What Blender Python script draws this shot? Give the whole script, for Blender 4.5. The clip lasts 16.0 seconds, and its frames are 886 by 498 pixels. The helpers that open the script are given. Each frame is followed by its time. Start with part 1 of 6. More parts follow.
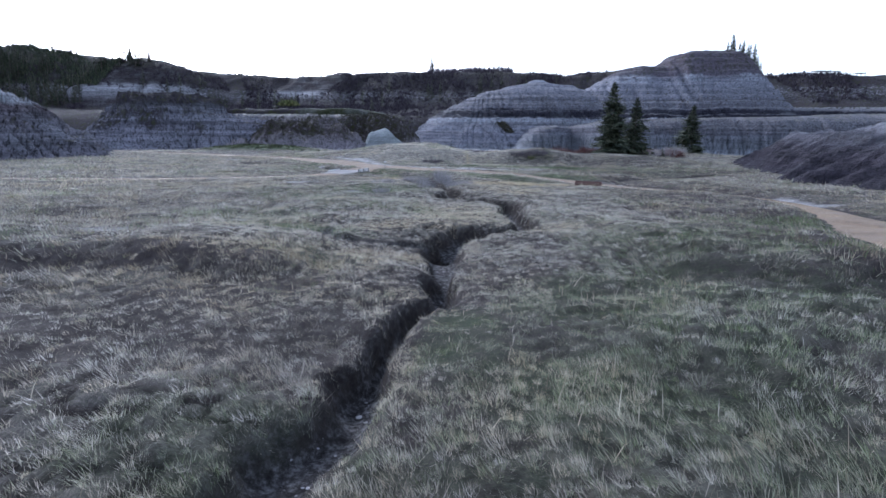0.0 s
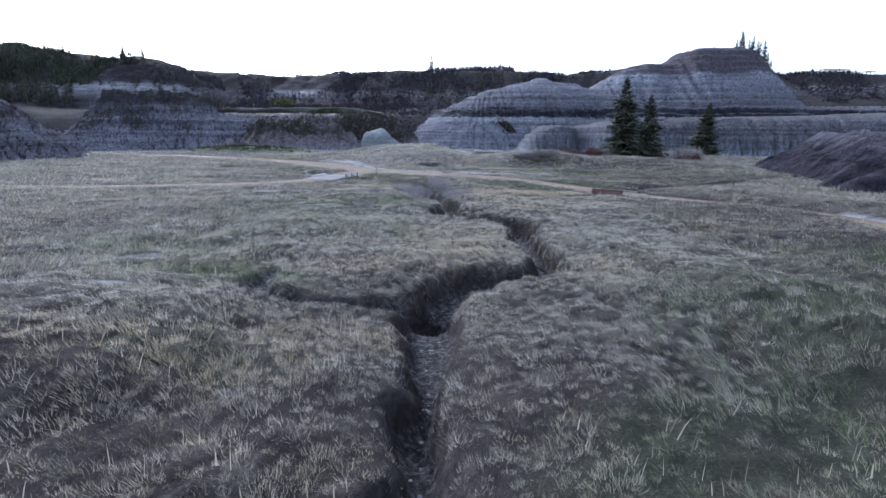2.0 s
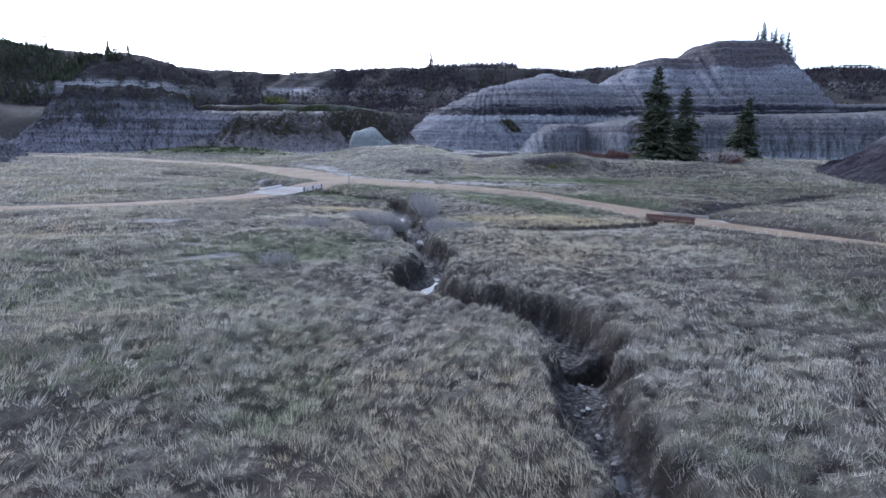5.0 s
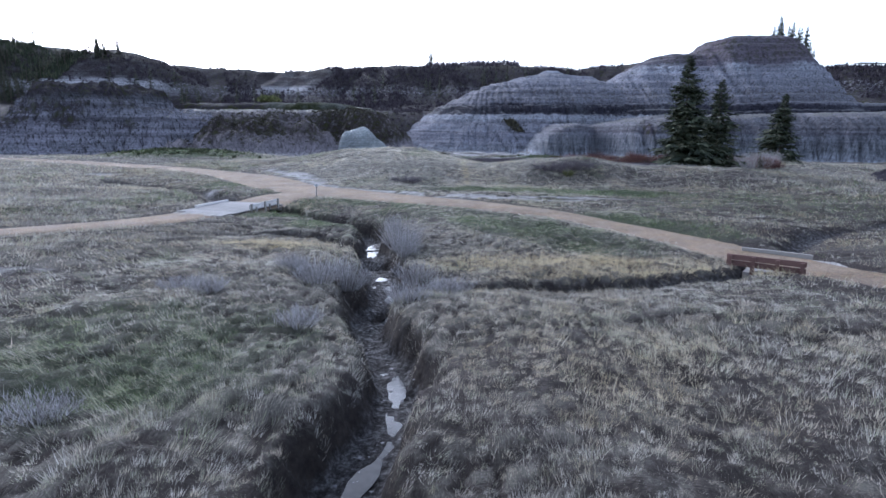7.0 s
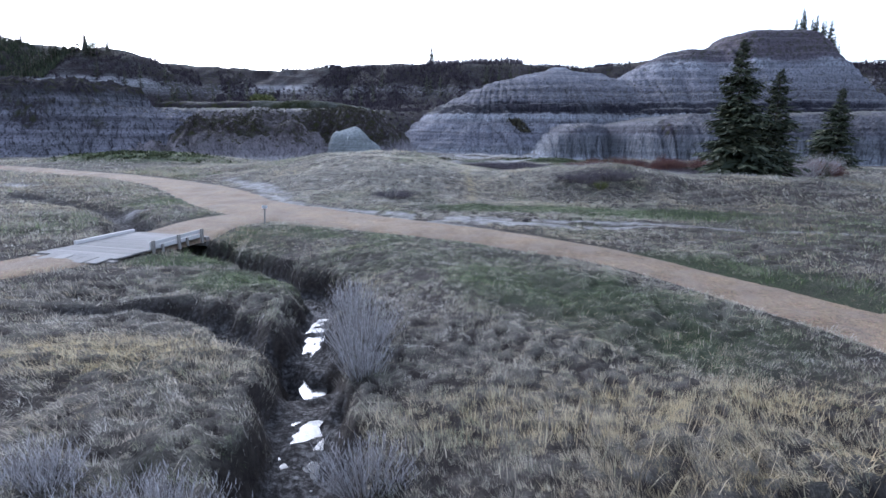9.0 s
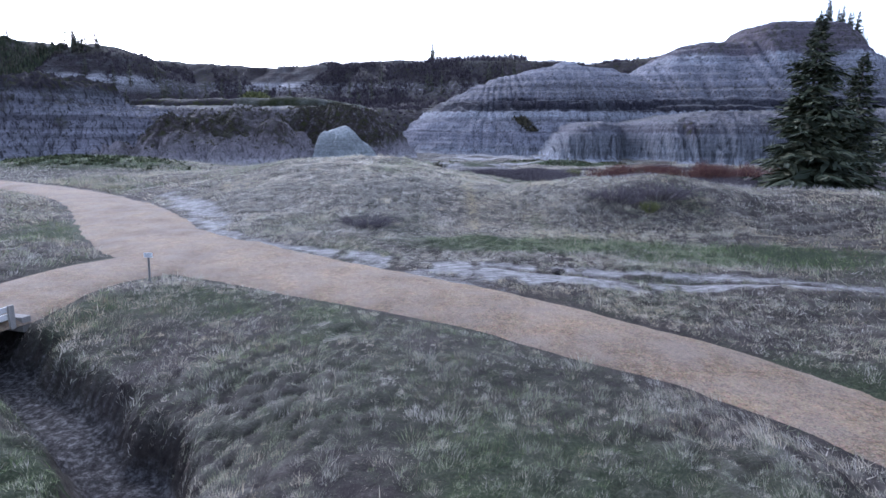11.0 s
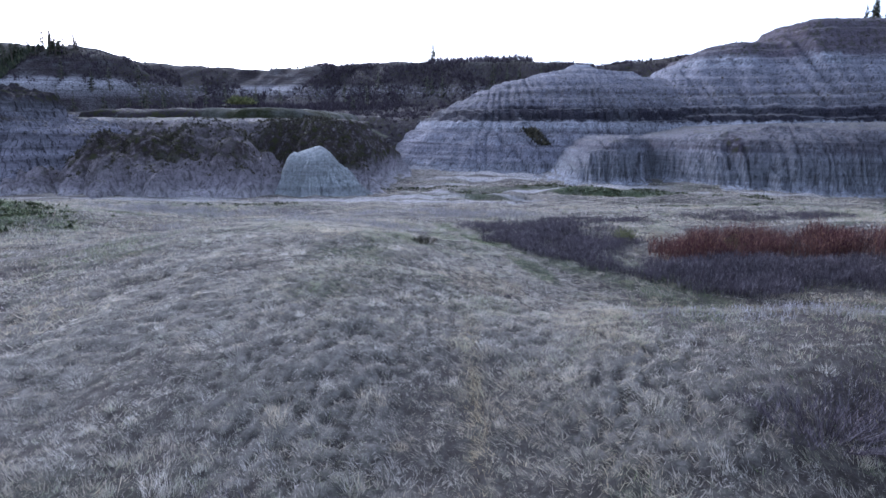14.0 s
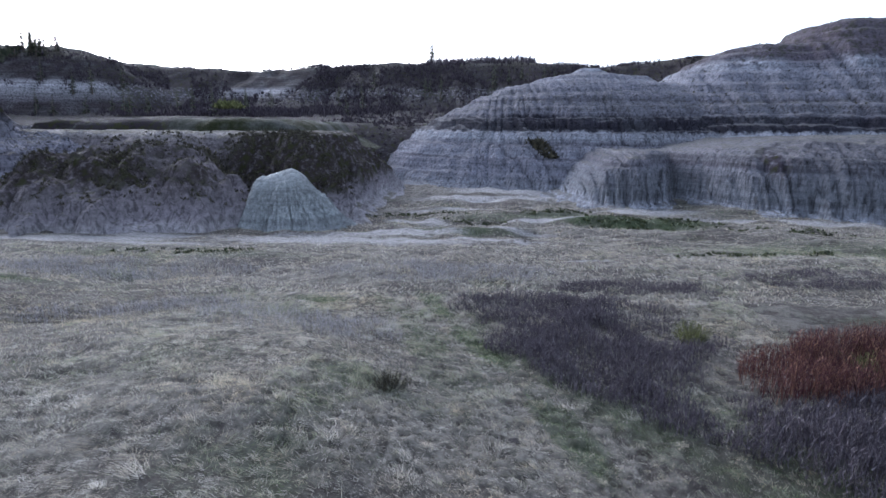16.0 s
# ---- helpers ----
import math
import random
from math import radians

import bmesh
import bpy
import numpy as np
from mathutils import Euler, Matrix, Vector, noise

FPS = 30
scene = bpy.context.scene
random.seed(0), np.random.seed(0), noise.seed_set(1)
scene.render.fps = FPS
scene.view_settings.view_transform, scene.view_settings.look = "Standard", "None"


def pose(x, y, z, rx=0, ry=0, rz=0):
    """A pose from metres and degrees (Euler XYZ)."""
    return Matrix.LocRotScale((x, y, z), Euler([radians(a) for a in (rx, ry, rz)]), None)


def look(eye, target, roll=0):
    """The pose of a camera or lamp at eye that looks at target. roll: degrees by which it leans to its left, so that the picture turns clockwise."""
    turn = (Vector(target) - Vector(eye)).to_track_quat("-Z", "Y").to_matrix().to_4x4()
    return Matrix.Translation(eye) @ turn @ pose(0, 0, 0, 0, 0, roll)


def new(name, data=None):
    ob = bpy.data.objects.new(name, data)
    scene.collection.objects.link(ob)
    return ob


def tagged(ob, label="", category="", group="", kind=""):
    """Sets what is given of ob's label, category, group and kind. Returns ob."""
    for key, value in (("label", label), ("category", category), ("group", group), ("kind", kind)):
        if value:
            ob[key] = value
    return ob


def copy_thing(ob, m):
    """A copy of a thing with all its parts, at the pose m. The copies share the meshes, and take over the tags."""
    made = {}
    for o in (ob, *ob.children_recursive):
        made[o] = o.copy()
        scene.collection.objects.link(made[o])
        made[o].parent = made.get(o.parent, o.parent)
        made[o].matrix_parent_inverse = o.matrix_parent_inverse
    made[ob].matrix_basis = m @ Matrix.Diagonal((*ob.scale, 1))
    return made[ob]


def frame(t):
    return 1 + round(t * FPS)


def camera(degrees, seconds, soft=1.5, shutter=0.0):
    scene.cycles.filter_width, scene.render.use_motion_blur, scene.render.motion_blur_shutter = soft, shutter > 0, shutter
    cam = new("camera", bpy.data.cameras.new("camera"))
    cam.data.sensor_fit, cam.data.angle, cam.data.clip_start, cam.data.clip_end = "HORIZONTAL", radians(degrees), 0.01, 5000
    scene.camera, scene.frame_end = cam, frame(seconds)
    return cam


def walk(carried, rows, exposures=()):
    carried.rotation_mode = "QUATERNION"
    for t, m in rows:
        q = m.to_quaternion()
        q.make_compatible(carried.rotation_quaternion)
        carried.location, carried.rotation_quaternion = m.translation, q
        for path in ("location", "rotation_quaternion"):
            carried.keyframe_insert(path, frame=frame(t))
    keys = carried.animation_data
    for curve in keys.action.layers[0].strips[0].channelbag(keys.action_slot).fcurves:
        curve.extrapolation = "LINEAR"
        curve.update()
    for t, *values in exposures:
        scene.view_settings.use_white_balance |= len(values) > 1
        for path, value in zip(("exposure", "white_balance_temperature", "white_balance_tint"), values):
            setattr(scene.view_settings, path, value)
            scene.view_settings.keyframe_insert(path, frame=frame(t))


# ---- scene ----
cam = camera(74.79, 16.0)
PATH = [
    (0, (0.274, 3.278, 4.991), (0.180, 5.234, 4.587), 0.5),
    (0.5, (0.315, 4.691, 5.044), (0.221, 6.646, 4.640), 0.5),
    (1, (0.329, 6.376, 5.013), (0.236, 8.332, 4.610), 0.6),
    (1.5, (0.277, 8.256, 5.019), (0.184, 10.213, 4.614), 0.5),
    (2, (0.212, 10.385, 5.027), (0.117, 12.341, 4.622), 0.5),
    (2.5, (0.136, 12.743, 4.994), (0.042, 14.698, 4.587), 0.6),
    (3, (0.130, 15.226, 4.950), (0.036, 17.181, 4.544), 0.6),
    (3.5, (0.146, 17.778, 4.906), (0.052, 19.735, 4.500), 0.6),
    (4, (0.177, 20.265, 4.927), (0.081, 22.221, 4.521), 0.5),
    (6.5, (0.491, 32.846, 4.944), (0.388, 34.802, 4.536), 0.5),
    (7, (0.432, 35.603, 4.904), (0.329, 37.559, 4.497), 0.5),
    (7.5, (0.421, 38.395, 4.869), (0.317, 40.350, 4.464), 0.5),
    (8, (0.392, 41.187, 4.844), (0.288, 43.143, 4.439), 0.6),
    (8.5, (0.265, 44.020, 4.849), (0.159, 45.975, 4.443), 0.5),
    (9, (0.064, 46.881, 4.889), (-0.044, 48.836, 4.483), 0.5),
    (11.5, (-0.067, 60.626, 5.169), (-0.186, 62.579, 4.757), 0.4),
    (12, (-0.167, 63.716, 5.484), (-0.288, 65.670, 5.072), 0.4),
    (12.5, (-0.199, 66.846, 6.035), (-0.321, 68.799, 5.622), 0.3),
    (13, (-0.243, 70.005, 6.596), (-0.367, 71.958, 6.184), 0.3),
    (13.5, (-0.316, 73.147, 7.177), (-0.440, 75.099, 6.764), 0.3),
    (14, (-0.328, 76.379, 7.706), (-0.454, 78.331, 7.295), 0.3),
    (14.5, (-0.356, 79.475, 8.288), (-0.482, 81.428, 7.876), 0.3),
    (15, (-0.380, 82.591, 8.875), (-0.507, 84.543, 8.461), 0.3),
    (15.5, (-0.394, 85.713, 9.390), (-0.522, 87.666, 8.975), 0.3),
    (16, (-0.432, 88.924, 9.938), (-0.560, 90.876, 9.525), 0.3),
]
walk(cam, [(t, look(eye, target, roll)) for t, eye, target, roll in PATH], [(0, 1.46, 5230, 15), (4, 1.5, 5240, 15), (6.5, 1.56, 5270, 15), (9, 1.58, 5300, 15), (11.5, 1.72, 5180, 20), (12, 1.64, 5180, 20), (12.5, 1.57, 5150, 20), (14.5, 1.58, 5180, 20), (15, 1.57, 5350, 17), (16, 1.53, 5480, 15)])

# ---------------------------------------------------------------- world and light
SUN_ELEVATION, SUN_TURN = radians(26), radians(-34)
world = bpy.data.worlds.new("sky")
scene.world = world
world.use_nodes = True
sky = world.node_tree.nodes.new("ShaderNodeTexSky")
sky.sky_type, sky.sun_disc = "NISHITA", False
sky.sun_elevation, sky.sun_rotation = SUN_ELEVATION, SUN_TURN
sky.air_density, sky.dust_density, sky.ozone_density = 1.0, 2.0, 1.5
back = world.node_tree.nodes["Background"]
back.inputs["Strength"].default_value = 0.13
haze = world.node_tree.nodes.new("ShaderNodeHueSaturation")
haze.inputs["Saturation"].default_value = 0.42
world.node_tree.links.new(sky.outputs[0], haze.inputs["Color"])
world.node_tree.links.new(haze.outputs[0], back.inputs["Color"])
sun = new("sun", bpy.data.lights.new("sun", "SUN"))
sun.data.energy, sun.data.angle, sun.data.color = 0.95, radians(34), (1.0, 0.97, 0.94)
sun.matrix_world = look((0, 0, 0), (-math.sin(SUN_TURN) * math.cos(SUN_ELEVATION), -math.cos(SUN_TURN) * math.cos(SUN_ELEVATION), -math.sin(SUN_ELEVATION)))


# ---------------------------------------------------------------- numbers: noise, curves, distances
def hashed(i, j, seed):
    n = (i.astype(np.int64) * 374761393 + j.astype(np.int64) * 668265263 + seed * 974711) & 0xFFFFFFFF
    n = ((n ^ (n >> 13)) * 1274126177) & 0xFFFFFFFF
    n = ((n ^ (n >> 16)) * 2246822519) & 0xFFFFFFFF
    return ((n ^ (n >> 15)) & 0xFFFFFF) / 0xFFFFFF


def vnoise(x, y, seed=0):
    """Smooth noise, -1 to 1, one cell per metre."""
    i, j = np.floor(x), np.floor(y)
    u, v = x - i, y - j
    u, v = u * u * u * (u * (6 * u - 15) + 10), v * v * v * (v * (6 * v - 15) + 10)
    a, b = hashed(i, j, seed), hashed(i + 1, j, seed)
    c, d = hashed(i, j + 1, seed), hashed(i + 1, j + 1, seed)
    return 2 * (a + (b - a) * u + (c - a) * v + (a - b - c + d) * u * v) - 1


def fbm(x, y, seed=0, octaves=4, gain=0.5):
    total, size, amp = 0.0, 1.0, 1.0
    for k in range(octaves):
        total = total + amp * vnoise(x * size + 17.3 * k, y * size - 9.1 * k, seed + k)
        size, amp = size * 2.03, amp * gain
    return total


def smooth(a, b, x):
    t = np.clip((x - a) / (b - a), 0, 1)
    return t * t * (3 - 2 * t)


def curve(points, step=0.25):
    """A Catmull-Rom line through rows of numbers, sampled about every step metres."""
    p = np.array(points, float)
    p = np.vstack([2 * p[0] - p[1], p, 2 * p[-1] - p[-2]])
    out = []
    for k in range(1, len(p) - 2):
        n = max(2, int(np.hypot(*(p[k + 1] - p[k])[:2]) / step))
        t = (np.arange(n) / n)[:, None]
        a, b, c, d = p[k - 1], p[k], p[k + 1], p[k + 2]
        out.append(0.5 * (2 * b + (c - a) * t + (2 * a - 5 * b + 4 * c - d) * t ** 2 + (3 * b - a - 3 * c + d) * t ** 3))
    return np.vstack(out + [p[-2:-1]])


def near_line(line, x, y, reach=6.0):
    """Distance to a sampled line, the row number nearest, and the side (+ right of its way); far off: reach."""
    x, y = np.asarray(x, float), np.asarray(y, float)
    shape = x.shape
    x, y = x.ravel(), y.ravel()
    dist, row, side = np.full(x.size, reach), np.zeros(x.size, int), np.ones(x.size)
    lo, hi = line[:, :2].min(0) - reach, line[:, :2].max(0) + reach
    some = np.nonzero((x > lo[0]) & (x < hi[0]) & (y > lo[1]) & (y < hi[1]))[0]
    a, ab = line[:-1, :2], np.diff(line[:, :2], axis=0)
    long2 = (ab ** 2).sum(1)
    for part_ in np.array_split(some, max(1, len(some) * len(line) // 4000000 + 1)):
        px, py = x[part_][:, None] - a[:, 0], y[part_][:, None] - a[:, 1]
        t = np.clip((px * ab[:, 0] + py * ab[:, 1]) / long2, 0, 1)
        d = np.hypot(px - t * ab[:, 0], py - t * ab[:, 1])
        k = d.argmin(1)
        r = np.arange(len(part_))
        dist[part_], row[part_] = np.minimum(d[r, k], reach), k
        side[part_] = np.sign(ab[k, 1] * px[r, k] - ab[k, 0] * py[r, k])
    return dist.reshape(shape), row.reshape(shape), side.reshape(shape)


# ---------------------------------------------------------------- the plan: creek, side gullies, paths
# rows: x, y, half width of the bed, depth
CREEK = curve([(-3.4, 3, .5, .5), (-2.5, 7, .5, .5), (-1.75, 9.7, .42, .55), (-1.3, 11.2, .3, .65), (-1.4, 12.6, .12, .75), (-1.15, 14, .1, .75), (-.75, 15.6, .1, .75), (-.35, 17, .16, .75),
               (-.4, 18.6, .13, .8), (-.45, 20.2, .2, .8), (-.6, 22.4, .4, .75), (-.65, 23.8, .45, .75), (-.3, 25, .42, .75), (.6, 26.3, .42, .75), (1.9, 27.1, .45, .8), (2.65, 28.4, .4, .85),
               (2.8, 30, .4, .85), (2.4, 32.5, .38, .8), (2.45, 35, .4, .75), (2.8, 37.2, .4, .85)])
CREEK_UP = curve([(2.8, 37.2, .4, .85), (2.3, 38.7, .5, .9), (1.4, 39.5, .5, .85), (.4, 40.2, .5, .8), (-.8, 41.2, .4, .8), (-1.4, 42.5, .4, .85), (-1.05, 44.3, .35, .85),
                  (-.9, 45.9, .35, .85), (-1.4, 47.7, .35, .85), (-2.3, 50, .4, .9), (-2.4, 52, .6, .95), (-2.4, 54, .5, .9), (-3, 56.3, .5, .85), (-3.5, 58.6, .45, .85),
                  (-4.1, 61, .4, .9), (-4.5, 63.8, .45, .95), (-5.9, 66, .45, .95), (-8.1, 67.8, .4, .9), (-10.4, 69.4, .5, 1.0), (-12.8, 71, .6, 1.1), (-16, 73, .6, .9), (-19, 77, .4, .6), (-24, 81.5, .4, .5), (-31, 86, .3, .4)])
GULLY_LEFT = curve([(-.8, 24.2, .25, .5), (-2.2, 23.6, .08, .34), (-3.8, 23.4, .1, .36), (-4.9, 23.7, .16, .4), (-5.5, 25.3, .1, .32), (-5.7, 26.6, .08, .15)])
GULLY_RIGHT = curve([(-1.8, 52.8, .45, .8), (-.6, 52.5, .35, .75), (.9, 52.5, .3, .65), (3.7, 53.2, .2, .6), (5.4, 53.7, .18, .55), (6.9, 54.2, .22, .45), (8.6, 55, .2, .45), (10.4, 56.2, .3, .65), (12, 57.8, .4, .7), (14, 60.4, .35, .5), (18, 65, .3, .4), (26, 70, .3, .3)])
GULLY_BANK = curve([(-3.8, 58.9, .3, .6), (-4.9, 59.2, .35, .55), (-6.2, 60.6, .3, .65), (-7.6, 61.6, .35, .65), (-9.2, 61.6, .3, .45), (-10.6, 61.3, .2, .2)])
CREEK[:, 2] *= .78
CREEK[:, 3] *= .9
CHANNELS = (CREEK, CREEK_UP, GULLY_LEFT, GULLY_RIGHT, GULLY_BANK)
# rows: x, y, half width
PATH_MAIN = curve([(-75, 117, 1.9), (-60, 112, 1.9), (-45, 106, 1.9), (-34, 100.5, 1.9), (-26.5, 95.5, 2.0), (-19.8, 88.6, 2.4), (-14.5, 82.5, 2.6), (-9.9, 79.0, 2.65), (-5.1, 76.4, 2.25), (-.3, 73.75, 1.9), (3.0, 71.3, 1.65), (6.15, 68.55, 1.55),
                   (9.25, 63.9, 1.5), (12.1, 58.0, 1.62), (15.5, 53.2, 1.2), (18.8, 48.7, .62), (20.9, 43.5, .7), (20.4, 37, 1.2), (18.6, 30.5, 1.8), (15.5, 24, 1.8), (14.5, 15, 1.8), (15, 0, 1.8)], 0.4)
PATH_SPUR = curve([(-11, 79, 2.2), (-13, 76, 2.0), (-13.4, 73, 1.75), (-14, 70, 1.7), (-14.9, 67, 1.7), (-17, 63.8, 1.5), (-20.5, 60.6, 1.3), (-27, 57, 1.2), (-40, 54, 1.2), (-70, 52, 1.2)], 0.4)
BRIDGE_ONE, BRIDGE_ONE_TURN = (-13.95, 70.1), -12.0
BRIDGE_TWO, BRIDGE_TWO_TURN = (12.41, 57.16), -122.5


def base_level(x, y):
    """The valley floor without channels, mounds or roughness."""
    return np.interp(y, [-60, 0, 20, 27, 36, 48, 57, 65, 85, 120, 138, 150, 175, 230, 330, 3000], [1.6, 1.3, 1.22, 1.05, .78, .45, .22, .12, .05, .3, -.5, -1.2, -1.6, -1.5, -2, -2])


def blob(x, y, cx, cy, rx, ry, turn=0.0, power=1.0):
    c, s = math.cos(radians(turn)), math.sin(radians(turn))
    u, v = ((x - cx) * c + (y - cy) * s) / rx, (-(x - cx) * s + (y - cy) * c) / ry
    return np.exp(-((u * u + v * v) ** power))


def path_mask(x, y):
    d1, r1, s1 = near_line(PATH_MAIN, x, y)
    d2, r2, s2 = near_line(PATH_SPUR, x, y)
    return np.minimum(d1 - PATH_MAIN[r1, 2], d2 - PATH_SPUR[r2, 2])


TUFT = 0.36


def tuft_cells(i, j):
    """Centre, radius and a number of its own for the tussock of each cell."""
    cx = (i + .5 + .75 * (hashed(i, j, 61) - .5)) * TUFT
    cy = (j + .5 + .75 * (hashed(i, j, 62) - .5)) * TUFT
    return cx, cy, .14 + .13 * hashed(i, j, 63), hashed(i, j, 64)


def tussock_field(x, y):
    """How high a tussock stands at x, y (0 to 1), its own number, and the way outwards from its middle."""
    x, y = np.asarray(x, float), np.asarray(y, float)
    i0, j0 = np.floor(x / TUFT), np.floor(y / TUFT)
    best, number, ox, oy = np.zeros(x.shape), np.zeros(x.shape), np.zeros(x.shape), np.zeros(x.shape)
    near = np.full(x.shape, 9.0)
    for a in (-1, 0, 1):
        for b in (-1, 0, 1):
            cx, cy, r, k = tuft_cells(i0 + a, j0 + b)
            d = np.hypot(x - cx, y - cy) / r
            best = np.maximum(best, (.55 + .45 * k) * np.sqrt(np.clip(1 - d * d, 0, 1)))
            first = d < near
            near = np.where(first, d, near)
            number = np.where(first, k, number)
            ox, oy = np.where(first, (x - cx) / r, ox), np.where(first, (y - cy) / r, oy)
    return best, number, ox, oy


def tufted(x, y):
    """Where the turf is tussocky (1) and where it is smooth (0)."""
    return np.clip(.75 + .7 * fbm(x / 4.5, y / 4.5, 66, 2), .15, 1)


def rut_depth(x, y):
    return np.exp(-(near_line(RUT, x, y)[0] / .22) ** 2)


def ground_level(x, y, rough=True):
    x, y = np.asarray(x, float), np.asarray(y, float)
    z = base_level(x, y)
    soft = 0.16 * fbm(x / 7, y / 7, 3, 3) + 0.10 * vnoise(x / 2.1, y / 2.1, 8)
    # banks beside the first stretch
    front = y + 0.7 * vnoise(x / 2.5, y * 0, 21)
    z = z + 0.5 * smooth(17.0, 18.8, front) * smooth(27, 21, y) * smooth(-3.6, -5.5, x) * smooth(-40, -15, x)
    z = z + 0.42 * smooth(17.2, 18.9, front - 0.1 * (8 - x)) * smooth(32, 22, y) * smooth(4.8, 7, x) * smooth(40, 20, x)
    # grassy mounds north of the path, with the saddle between them
    z = z + 2.3 * blob(x, y, -9.5, 102, 10, 12.5, 20, 1.3) + 0.75 * blob(x, y, -4.5, 91.5, 5.5, 5, 0, 1.2)
    z = z + 1.45 * blob(x, y, 7.2, 92.3, 6.5, 5.2, 8, 1.5) + 1.35 * blob(x, y, 19, 93, 12, 6, 0, 1.3)
    z = z + 1.3 * blob(x, y, -42, 119, 12, 8, -12, 1.6) + 0.5 * blob(x, y, -24, 108, 9, 5)
    z = z + 0.8 * blob(x, y, 17, 158, 9, 2.2, -8, 1.5) + 0.6 * blob(x, y, -3, 150, 8, 1.8, 12, 1.5) + 0.5 * blob(x, y, 28, 150, 9, 3, 0, 1.4) + .35 * fbm(x / 5, y / 2.5, 27, 3) * smooth(138, 146, y)
    z = z + 0.9 * blob(x, y, 34, 118, 12, 9) + 0.7 * blob(x, y, 24, 131, 14, 5)
    edge = path_mask(x, y)
    off = smooth(0.0, 1.6, edge)
    z = z * 1.0 + soft * (0.15 + 0.85 * off) - (0.05 + .17 * smooth(5, 9, x)) * (1 - smooth(-0.2, 0.5, edge))
    wob = 0.22 * fbm(x / 0.9, y / 0.9, 31, 3)
    for line in CHANNELS:
        d, r, _ = near_line(line, x, y)
        wide, deep = line[r, 2], line[r, 3]
        d = d + wob * (d < 3)
        cut = 1 - smooth(wide, wide + 0.28 + .6 * wide, d)
        lip = 0.10 * smooth(wide + 2.2, wide + 0.7, d)
        z = z - deep * cut - lip
    if rough:
        bed = channel_bed(x, y)
        z = z + bed * 0.045 * fbm(x / .35, y / .35, 47, 3) - .10 * rut_depth(x, y)
        z = z + off * (1 - .7 * bed) * (.18 * tussock_field(x, y)[0] * tufted(x, y) + .05 * fbm(x / .9, y / .9, 41, 2) + .02 * vnoise(x / .25, y / .25, 44))
    return z


def channel_bed(x, y):
    """1 in the bed of the channels, 0 outside."""
    bed = np.zeros(np.shape(x))
    wob = 0.22 * fbm(x / 0.9, y / 0.9, 31, 3)
    for line in CHANNELS:
        d, r, _ = near_line(line, x, y)
        bed = np.maximum(bed, 1 - smooth(line[r, 2] + 0.05, line[r, 2] + 0.4, d + wob))
    return bed


SALT_STRIP = curve([(-27, 102, .1), (-20.5, 95, .5), (-17.2, 91.2, 1.0), (-14.4, 87.6, 1.0), (-12.4, 84.4, .35), (-9, 81.6, .3), (-4.9, 79.7, .5), (-2.3, 78.3, .8), (.7, 77.4, 1.1), (3.4, 76.9, 1.2), (6, 76.6, 1.1), (9.3, 76.4, .9), (14, 75.6, .5), (20, 73.5, .1)], 0.5)
# the dark rut that a cart wore along the salt crust
RUT = curve([(.5, 77.9, .1), (3, 77.2, .1), (5.5, 76.7, .12), (8.5, 76.5, .12), (13, 75.8, .12), (18, 74.2, .1)], 0.4)


